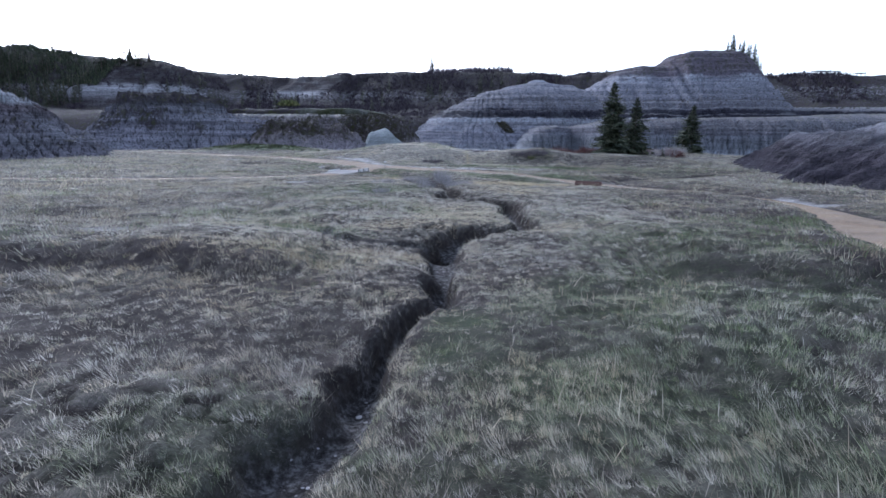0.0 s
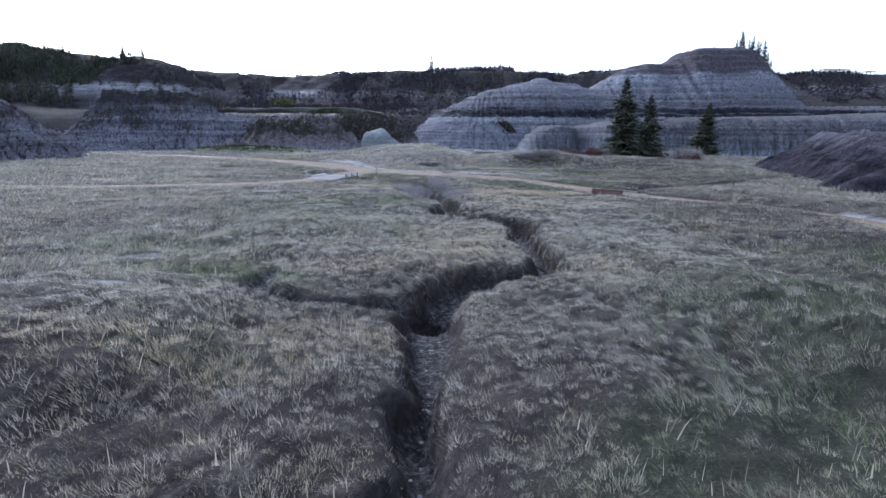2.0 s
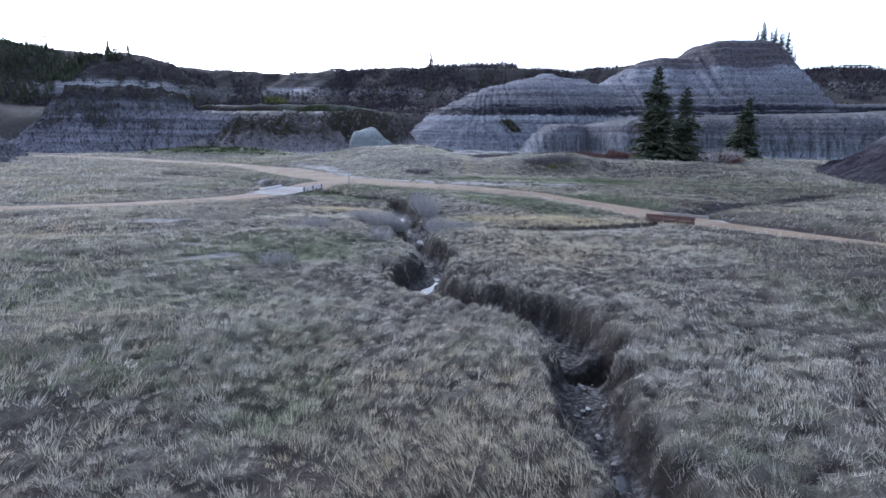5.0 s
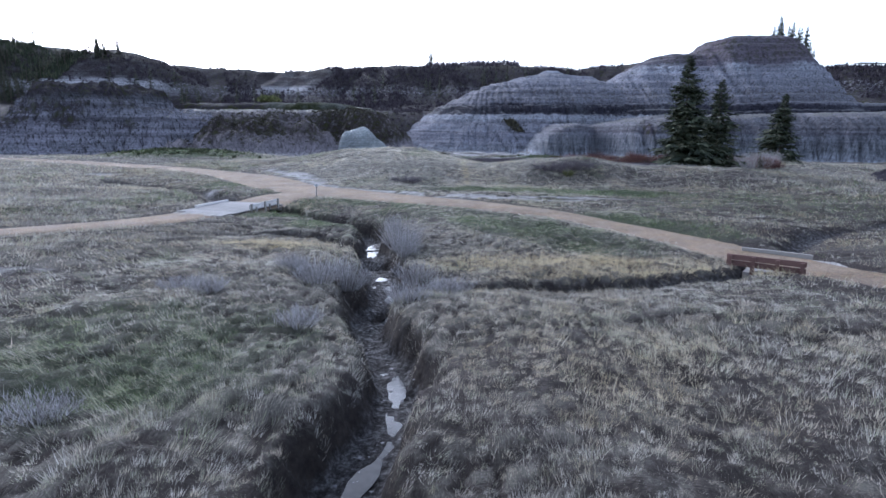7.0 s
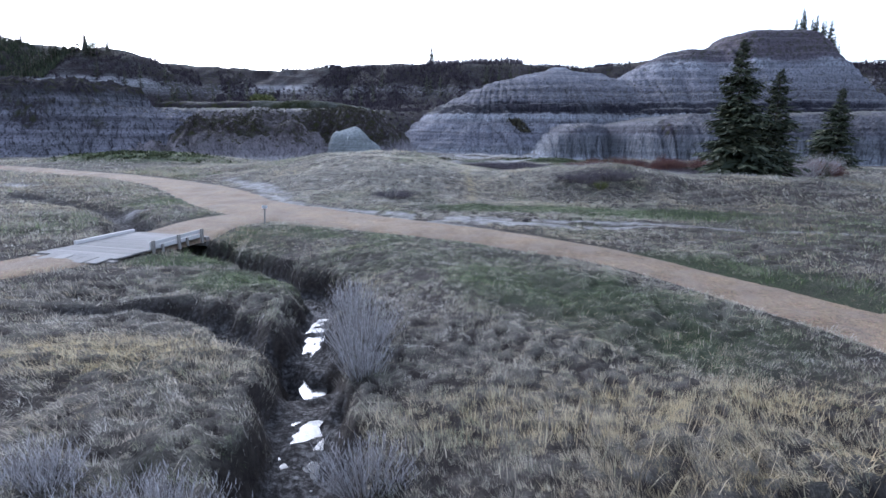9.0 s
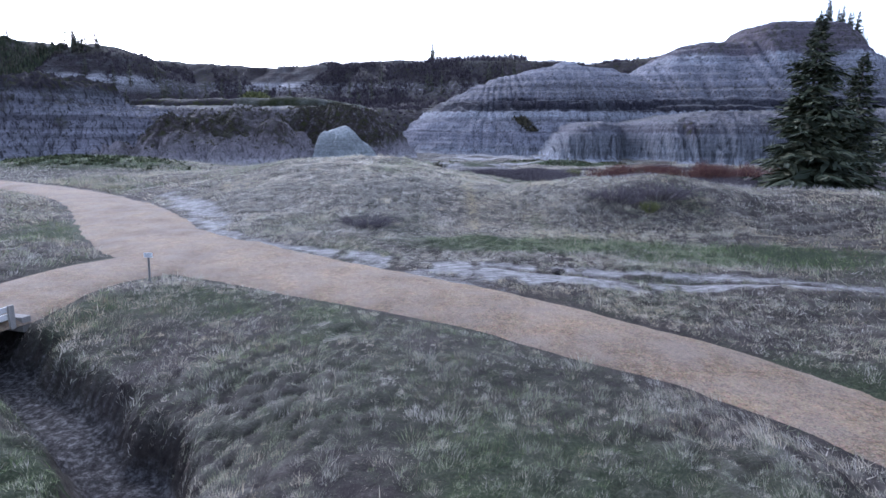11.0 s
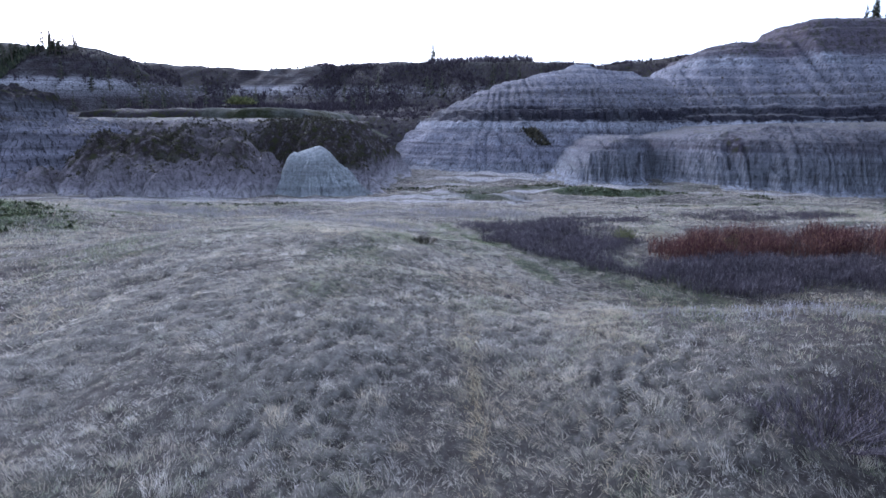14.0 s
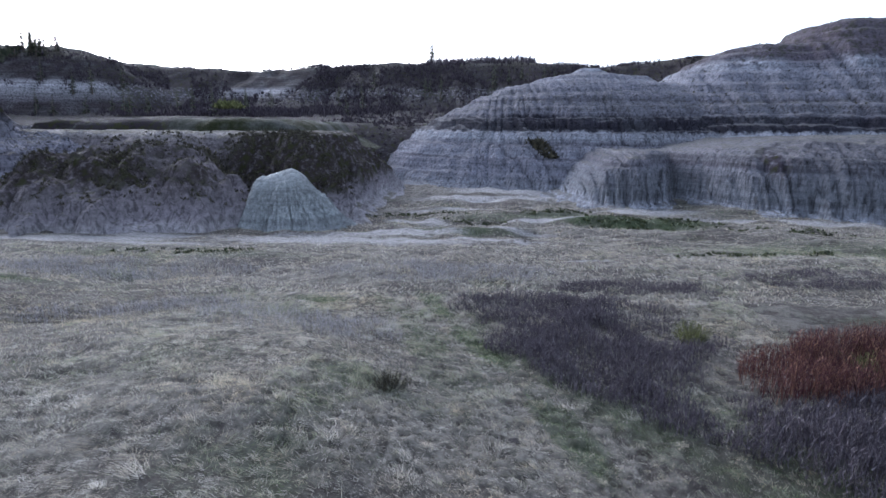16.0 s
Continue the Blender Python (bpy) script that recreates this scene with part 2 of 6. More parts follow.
def cover(x, y):
    """What grows: green, gold, salt (all 0 to 1) and the height of the grass in metres."""
    n1, n2 = fbm(x / 5, y / 5, 51, 3), fbm(x / 1.3, y / 1.3, 55, 3)
    green = 0.34 * smooth(0.1, 1.0, n1 + 0.25 * n2) + .2 * smooth(.15, .7, fbm(x / 2.4, y / 2.4, 59, 3)) * smooth(93, 101, y) * smooth(132, 124, y)
    gold = 0.35 * smooth(0.1, 0.9, fbm(x / 4, y / 4, 58, 2) + 0.3 * n2)
    tall = 0.26 + 0.07 * n2 + 0.08 * n1
    for cx, cy, rx, ry, turn, much in ((3.3, 13, 3.2, 6, 0, .46), (6.5, 16, 5, 4.5, 0, .42), (.2, 13.2, .9, 2.6, 0, .66), (7.5, 22.5, 4, 5, 0, .42), (-3.2, 9.5, 2, 1.6, 0, .45), (-5.9, 44.8, 2.6, 1.8, 20, .6), (-6.3, 25.8, 2, 1.5, 0, .8), (-6.5, 24.5, 3.5, 1.2, 0, .5), (14.5, 29, 5, 3, 60, .6), (-7, 45.5, 5, 3.5, 20, .5), (-9, 39, 5, 3, 0, .35),
                                       (3.5, 62.5, 6.5, 3.1, -42, .62), (-1.5, 68.5, 6, 4.5, -20, .34), (-4.2, 72.0, 1.4, 2.4, 20, .6), (-9, 72.6, 4, 2.2, 20, .55), (-10.5, 67.2, 2.6, 1.6, 10, .85), (-7, 64.5, 2.6, 1.8, -20, .75), (3, 82.2, 7.5, 1.6, 0, 1.0), (11, 81, 7, 2.2, 0, .8), (12, 71.5, 8, 4.2, -20, .2), (22, 76, 13, 8, 0, .3), (9, 66.5, 6, 2.4, -48, .6), (4, 108, 1.6, 7, 40, .6), (-9.3, 118.9, 2.5, .8, 0, .7), (-29, 121.5, 3, .9, 0, .8), (-12, 106, 5, 2.5, 20, .3), (-5, 98, 2, 3, 0, .3),
                                       (-42, 117, 12, 6.5, -12, 1.0), (-20, 83.5, 3, 4.5, 25, .7), (9, 103, 2.4, 7, 15, .45), (-2.6, 112, 1.2, 8, 15, .5), (17, 157, 10, 3, -8, 1.0), (-4, 149, 9, 2.2, 12, .7), (30, 140, 14, 6, 0, .55), (5, 162, 10, 3, 10, .6), (-25, 133, 14, 2, 0, .45), (-2.9, 119.8, .7, 3.8, 20, .7), (-.2, 112.3, .8, 4.2, 25, .75), (2.4, 106, .9, 3.4, 18, .7)):
        green = np.maximum(green, much * np.clip(blob(x, y, cx, cy, rx, ry, turn, 2) * (1 + 0.35 * n2), 0, 1))
    for cx, cy, rx, ry, turn, much in ((3.6, 56.3, 5.6, 1.5, 10, 1.0), (6.5, 54.9, 5.5, 1.0, 12, 1.0), (-7.2, 57.6, 3, 1.5, 0, .8), (-.3, 31, 2.4, 4.5, 0, .5), (-1.9, 26.8, 3.2, 1.2, 0, .55), (-5.5, 18.6, 3.5, 1.2, 0, .5), (3, 47, 3, 4, 0, .4), (1, 88.5, 3, 3, 0, .3), (-.35, 89.5, .28, 5.5, 3, .9)):
        gold = np.maximum(gold, much * np.clip(blob(x, y, cx, cy, rx, ry, turn, 2) * (1 + 0.3 * n2), 0, 1))
        tall = tall + 0.12 * much * blob(x, y, cx, cy, rx, ry, turn, 2)
    short = np.maximum.reduce([blob(x, y, cx, cy, rx, ry, turn, 2) for cx, cy, rx, ry, turn in ((3.5, 63, 7, 3.2, -42), (-2, 68.5, 6, 4.5, -20), (-9, 72.6, 4, 2.2, 20), (12, 71.5, 8, 4.2, -20), (-42, 117, 13, 7, -12), (3, 82.2, 8, 1.6, 0))])
    tall = tall * (1 - 0.2 * short)
    salt = np.zeros(np.shape(x))
    for cx, cy, rx, ry, turn in ((-13.5, 22.6, 4.2, 1.0, -8), (-7.2, 24.3, 1.0, .7, 20), (-9.6, 27.2, 1.3, .8, 30), (-7.6, 22.4, 1.2, .3, 20), (-8.7, 43.8, 1.6, .35, 30), (7.4, 16.2, 1.0, .22, -28), (21.5, 42, 2.5, 3.2, 20), (23.8, 50, 2.2, 1.6, 30), (-10, 45.8, 2.2, .6, 20), (-19.5, 78.5, 2.2, 1.3, 20), (-35, 91, 4, 1.5, 0), (-14, 52, 3, .7, 10),
                                 (-38, 139.5, 17, 1.6, -6), (-13, 142, 14, 3.0, 3), (-36, 141.5, 8, 1.6, 0), (-20, 145, 9, 1.7, 5), (-32, 144, 7, 1.6, 8), (-9, 147.3, 8, 1.9, 12), (8, 158.5, 9, 1.0, 6), (2, 144.5, 8, .9, -4), (0, 151.5, 9, .8, -12), (-8, 157, 5, 2.2, -30), (20, 169.5, 10, 2.4, 0), (38, 161.5, 14, 2.0, -12), (8, 133, 3, .4, 0), (-1, 170, 12, 1.3, 25), (2, 184, 14, 4, 10), (6, 195, 14, 5, 0), (-70, 140, 25, 2, 0), (-56, 100, 8, 1.2, 0)):
        salt = np.maximum(salt, blob(x, y, cx, cy, rx, ry, turn, 2))
    d, r, _ = near_line(SALT_STRIP, x, y)
    salt = np.maximum(salt, smooth(SALT_STRIP[r, 2] + 0.5, SALT_STRIP[r, 2] - 0.3, d + 0.35 * n2))
    edge = path_mask(x, y)
    salt = np.maximum(salt, (.4 + .35 * smooth(81, 79, y)) * smooth(1.1, .1, edge + .5 * n2) * (y > 74.2 - .55 * x) * smooth(4, -2, x) * smooth(72, 76, y))
    salt = salt * smooth(-0.6, 0.35, n2 + 0.5 * fbm(x / .45, y / 1.1, 57, 2) + 0.45 * salt + .7 * smooth(130, 137, y) - .45 * (y < 60))
    return np.clip(green, 0, 1), np.clip(gold, 0, 1), np.clip(salt, 0, 1), np.clip(tall, 0.06, 0.6)


# ---------------------------------------------------------------- meshes from arrays
def mesh_of(name, verts, faces, material, smooth_faces=True, **values):
    """One mesh from arrays: verts (n, 3); faces a list of (m, 3) or (m, 4) arrays; values: a number at each vertex."""
    me = bpy.data.meshes.new(name)
    verts = np.ascontiguousarray(verts, np.float32)
    loops = np.concatenate([f.ravel() for f in faces]).astype(np.int32)
    sizes = np.concatenate([np.full(len(f), f.shape[1]) for f in faces])
    starts = np.concatenate([[0], np.cumsum(sizes)[:-1]]).astype(np.int32)
    me.vertices.add(len(verts)), me.loops.add(len(loops)), me.polygons.add(len(sizes))
    me.vertices.foreach_set("co", verts.ravel())
    me.loops.foreach_set("vertex_index", loops)
    me.polygons.foreach_set("loop_start", starts)
    if smooth_faces:
        me.polygons.foreach_set("use_smooth", np.ones(len(sizes), bool))
    for key, value in values.items():
        me.attributes.new(key, "FLOAT", "POINT" if len(value) == len(verts) else "FACE").data.foreach_set("value", np.ascontiguousarray(value, np.float32))
    me.update(calc_edges=True)
    me.materials.append(material)
    return me


def sheet(xs, ys, level):
    """Vertices and faces of a net over the plan with the height level(x, y)."""
    x, y = np.meshgrid(xs, ys)
    z = level(x, y)
    k = np.arange(x.size).reshape(x.shape)
    quads = np.stack([k[:-1, :-1], k[:-1, 1:], k[1:, 1:], k[1:, :-1]], -1).reshape(-1, 4)
    return np.stack([x, y, z], -1).reshape(-1, 3), quads


def stretch(lo, hi, step, out_lo, out_hi, grow=1.14):
    """Net lines: even steps from lo to hi, growing steps out to out_lo and out_hi."""
    lines = list(np.arange(lo, hi, step))
    s, v = step, lines[-1]
    while v < out_hi:
        s *= grow
        v += s
        lines.append(v)
    s, v = step, lines[0]
    while v > out_lo:
        s *= grow
        v -= s
        lines.insert(0, v)
    return np.array(lines)


def part(name, bm, material, parent, label=""):
    me = bpy.data.meshes.new(name)
    bm.to_mesh(me)
    bm.free()
    me.materials.append(material)
    ob = new(name, me)
    ob.parent = parent
    return tagged(ob, label)


def part_mesh(name, me, parent, label=""):
    ob = new(name, me)
    ob.parent = parent
    return tagged(ob, label)


def box(bm, cx, cy, cz, sx, sy, sz, turn=(0, 0, 0), bevel=0.0):
    """A block with worn edges."""
    m = pose(cx, cy, cz, *turn) @ Matrix.Diagonal((sx, sy, sz, 1))
    made = bmesh.ops.create_cube(bm, size=1, matrix=m)
    if bevel:
        edges = list({e for v in made["verts"] for e in v.link_edges})
        bmesh.ops.bevel(bm, geom=edges, offset=bevel, segments=1, affect="EDGES")
    return bm


# ---------------------------------------------------------------- materials
class Nodes:
    """A small writer of node materials."""

    def __init__(self, name, rough=0.9, spec=0.25):
        self.material = bpy.data.materials.new(name)
        self.material.use_nodes = True
        self.tree = self.material.node_tree
        self.bsdf = self.tree.nodes["Principled BSDF"]
        self.bsdf.inputs["Roughness"].default_value = rough
        self.bsdf.inputs["Specular IOR Level"].default_value = spec

    def node(self, kind, **inputs):
        n = self.tree.nodes.new(kind)
        for key, value in inputs.items():
            self.put(n.inputs[key.replace("_", " ")], value)
        return n

    def put(self, socket, value):
        if isinstance(value, bpy.types.NodeSocket):
            self.tree.links.new(value, socket)
        elif isinstance(value, tuple) and len(value) == 3 and socket.type == "RGBA":
            socket.default_value = (*value, 1)
        else:
            socket.default_value = value

    def place(self):
        return self.tree.nodes.new("ShaderNodeNewGeometry").outputs["Position"]

    def noise(self, scale, detail=4.0, rough=0.55, vector=None, distort=0.0):
        n = self.node("ShaderNodeTexNoise", Scale=scale, Detail=detail, Roughness=rough, Distortion=distort)
        self.put(n.inputs["Vector"], vector if vector is not None else self.place())
        return n.outputs["Fac"]

    def scaled(self, x, y, z):
        n = self.tree.nodes.new("ShaderNodeVectorMath")
        n.operation = "MULTIPLY"
        self.put(n.inputs[0], self.place())
        n.inputs[1].default_value = (x, y, z)
        return n.outputs[0]

    def math(self, op, a, b=0.0, c=0.0):
        n = self.tree.nodes.new("ShaderNodeMath")
        n.operation = op
        for socket, value in zip(n.inputs, (a, b, c)):
            self.put(socket, value)
        return n.outputs[0]

    def ramp(self, fac, stops, constant=False):
        n = self.tree.nodes.new("ShaderNodeValToRGB")
        r = n.color_ramp
        r.elements[0].position, r.elements[1].position = stops[0][0], stops[-1][0]
        for at, _ in stops[1:-1]:
            r.elements.new(at)
        for e, (at, colour) in zip(sorted(r.elements, key=lambda e: e.position), stops):
            e.color = (*colour, 1) if isinstance(colour, tuple) else (colour, colour, colour, 1)
        self.put(n.inputs["Fac"], fac)
        return n.outputs["Color"]

    def mix(self, fac, a, b, kind="MIX"):
        n = self.tree.nodes.new("ShaderNodeMix")
        n.data_type, n.blend_type = "RGBA", kind
        self.put(n.inputs["Factor"], fac)
        self.put(n.inputs["A"] if False else n.inputs[6], a)
        self.put(n.inputs[7], b)
        return n.outputs[2]

    def gain(self, colour, fac, low, mid, high, spread=.12):
        """Scales a colour by a factor that follows fac about 0.5."""
        r = self.ramp(fac, [(.5 - spread, low / 2), (.5, mid / 2), (.5 + spread, high / 2)])
        n = self.tree.nodes.new("ShaderNodeVectorMath")
        n.operation = "MULTIPLY"
        self.put(n.inputs[0], colour), self.put(n.inputs[1], r)
        m = self.tree.nodes.new("ShaderNodeVectorMath")
        m.operation = "SCALE"
        self.put(m.inputs[0], n.outputs[0])
        m.inputs["Scale"].default_value = 2.0
        return m.outputs[0]

    def value(self, name):
        n = self.tree.nodes.new("ShaderNodeAttribute")
        n.attribute_name = name
        return n.outputs["Fac"]

    def island(self):
        return self.tree.nodes.new("ShaderNodeNewGeometry").outputs["Random Per Island"]

    def own(self):
        return self.tree.nodes.new("ShaderNodeObjectInfo").outputs["Random"]

    def height(self):
        s = self.tree.nodes.new("ShaderNodeSeparateXYZ")
        self.put(s.inputs[0], self.place())
        return s.outputs["Z"]

    def upness(self):
        s = self.tree.nodes.new("ShaderNodeSeparateXYZ")
        self.put(s.inputs[0], self.tree.nodes.new("ShaderNodeNewGeometry").outputs["Normal"])
        return s.outputs["Z"]

    def bump(self, height, strength=0.5, distance=0.05):
        n = self.node("ShaderNodeBump", Strength=strength, Distance=distance, Height=height)
        self.tree.links.new(n.outputs[0], self.bsdf.inputs["Normal"])

    def done(self, colour, rough=None):
        self.put(self.bsdf.inputs["Base Color"], colour)
        if rough is not None:
            self.put(self.bsdf.inputs["Roughness"], rough)
        return self.material


def ground_material():
    n = Nodes("turf", 0.95, 0.15)
    fine, mid, coarse = n.noise(16, 6, 0.75), n.noise(2.6, 5, 0.65), n.noise(0.35, 3)
    lay = n.mix(n.ramp(n.noise(1.1, 2), [(0.42, 0.0), (0.58, 1.0)]), n.noise(1.0, 4, 0.7, n.scaled(34, 7, 7), 1.6), n.noise(1.0, 4, 0.7, n.scaled(8, 30, 7), 1.6))
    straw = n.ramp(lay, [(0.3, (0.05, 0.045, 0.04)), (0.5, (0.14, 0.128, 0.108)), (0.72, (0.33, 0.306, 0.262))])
    # brown thatch of the gaps, darkened to carry the shade between tussocks
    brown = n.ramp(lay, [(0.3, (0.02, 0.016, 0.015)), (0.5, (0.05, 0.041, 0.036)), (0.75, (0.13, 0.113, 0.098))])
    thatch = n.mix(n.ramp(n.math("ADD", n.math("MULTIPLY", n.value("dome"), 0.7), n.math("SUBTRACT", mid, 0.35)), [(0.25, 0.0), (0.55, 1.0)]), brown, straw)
    thatch = n.gain(thatch, n.value("tuft"), .62, 1.0, 1.35, .5)
    # darkens dead turf, and paints in the shade of bank faces and brush
    thatch = n.mix(n.math("MULTIPLY", n.value("dead"), 0.92), thatch, n.ramp(lay, [(0.3, (0.025, 0.02, 0.02)), (0.7, (0.10, 0.082, 0.078))]))
    leafy = n.ramp(fine, [(0.3, (0.014, 0.022, 0.01)), (0.5, (0.045, 0.07, 0.027)), (0.7, (0.16, 0.17, 0.10))])
    col = n.mix(n.math("MULTIPLY", n.ramp(n.math("ADD", n.value("green"), n.math("MULTIPLY", n.math("SUBTRACT", mid, 0.5), 0.7)), [(0.15, 0.0), (0.7, 1.0)]), 0.9), thatch, leafy)
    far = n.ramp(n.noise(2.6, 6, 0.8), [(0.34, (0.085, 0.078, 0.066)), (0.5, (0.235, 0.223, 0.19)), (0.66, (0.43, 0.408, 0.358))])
    # the pale far turf is held back in the gaps, which shades them too
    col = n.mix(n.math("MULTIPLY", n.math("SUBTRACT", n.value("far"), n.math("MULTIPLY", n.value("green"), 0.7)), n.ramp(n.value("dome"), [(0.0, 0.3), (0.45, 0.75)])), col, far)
    white = n.ramp(n.noise(3.4, 8, 0.78, n.scaled(0.7, 2.0, 1)), [(0.32, (0.09, 0.086, 0.082)), (0.46, (0.30, 0.29, 0.278)), (0.68, (0.62, 0.606, 0.588))])
    col = n.mix(n.ramp(n.math("ADD", n.value("salt"), n.math("ADD", n.math("MULTIPLY", n.math("SUBTRACT", mid, 0.5), 1.2), n.math("MULTIPLY", n.math("SUBTRACT", fine, 0.5), 1.6))), [(0.3, 0.0), (0.95, 1.0)]), col, white)
    mud = n.ramp(n.noise(7, 6, 0.75), [(0.38, (0.028, 0.025, 0.025)), (0.5, (0.09, 0.085, 0.082)), (0.68, (0.36, 0.35, 0.345))])
    col = n.mix(n.value("bed"), col, mud)
    # steep faces, mostly the channel walls, turn dark brown
    steep_brown = n.ramp(n.noise(6, 5), [(0.3, (0.02, 0.017, 0.015)), (0.7, (0.075, 0.06, 0.05))])
    col = n.mix(n.math("MULTIPLY", n.ramp(n.upness(), [(0.5, 1.0), (0.78, 0.0)]), 0.9), col, steep_brown)
    n.bump(n.math("ADD", n.math("ADD", fine, lay), mid), 1.0, 0.14)
    return n.done(n.mix(n.ramp(coarse, [(0.35, 0.0), (0.7, 0.3)]), col, n.mix(0.5, col, (0.10, 0.085, 0.085))))


def grass_material():
    n = Nodes("grass", 0.75, 0.2)
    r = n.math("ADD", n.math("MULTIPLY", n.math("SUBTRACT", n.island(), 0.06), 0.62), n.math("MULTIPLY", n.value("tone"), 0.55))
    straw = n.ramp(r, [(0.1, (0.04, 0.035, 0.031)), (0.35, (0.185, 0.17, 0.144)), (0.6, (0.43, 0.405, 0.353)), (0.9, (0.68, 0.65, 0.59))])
    tan = n.ramp(r, [(0.1, (0.06, 0.044, 0.034)), (0.4, (0.23, 0.186, 0.142)), (0.85, (0.52, 0.45, 0.355))])
    gold = n.ramp(r, [(0.1, (0.11, 0.08, 0.045)), (0.45, (0.36, 0.285, 0.16)), (0.85, (0.62, 0.52, 0.33))])
    leafy = n.ramp(r, [(0.1, (0.018, 0.028, 0.012)), (0.45, (0.066, 0.106, 0.038)), (0.7, (0.145, 0.195, 0.078)), (0.95, (0.36, 0.37, 0.26))])
    col = n.mix(n.ramp(n.math("ADD", n.noise(1.3, 4, 0.65), n.math("MULTIPLY", n.math("SUBTRACT", n.island(), 0.5), 0.2)), [(0.47, 0.0), (0.6, 0.85)]), straw, tan)
    col = n.mix(n.value("gold"), col, gold)
    col = n.mix(n.ramp(n.math("ADD", n.value("green"), n.math("MULTIPLY", n.math("SUBTRACT", n.island(), 0.5), 1.0)), [(0.25, 0.0), (0.65, 1.0)]), col, leafy)
    col = n.mix(n.ramp(n.noise(0.55, 4), [(0.4, 0.0), (0.65, 0.35)]), col, n.mix(0.6, col, (0.14, 0.12, 0.125)))
    # thin dead blades let some light through
    through_ = n.tree.nodes.new("ShaderNodeBsdfTranslucent")
    n.put(through_.inputs["Color"], col)
    both = n.tree.nodes.new("ShaderNodeMixShader")
    both.inputs[0].default_value = 0.4
    n.tree.links.new(n.bsdf.outputs[0], both.inputs[1])
    n.tree.links.new(through_.outputs[0], both.inputs[2])
    n.tree.links.new(both.outputs[0], n.tree.nodes["Material Output"].inputs["Surface"])
    return n.done(col)


def gravel_material():
    n = Nodes("gravel", 0.95, 0.2)
    stones = n.node("ShaderNodeTexVoronoi", Scale=24.0)
    n.put(stones.inputs["Vector"], n.place())
    grit, worn = n.noise(26, 5, 0.8), n.noise(0.8, 5, 0.6)
    tan = n.ramp(grit, [(0.3, (0.075, 0.053, 0.038)), (0.55, (0.19, 0.138, 0.086)), (0.8, (0.335, 0.264, 0.182))])
    tan = n.mix(0.55, tan, n.node("ShaderNodeHueSaturation", Saturation=0.25, Value=0.75, Color=stones.outputs["Color"]).outputs[0], "OVERLAY")
    tan = n.gain(tan, n.noise(0.35, 4), .8, 1.0, 1.2)
    tan = n.gain(tan, n.noise(5, 6, .8), .7, 1.0, 1.25)
    col = n.mix(n.ramp(worn, [(0.4, 0.0), (0.7, 0.75)]), tan, n.ramp(grit, [(0.3, (0.13, 0.103, 0.082)), (0.8, (0.28, 0.236, 0.197))]))
    n.bump(n.math("ADD", stones.outputs["Distance"], grit), 0.6, 0.02)
    return n.done(col)


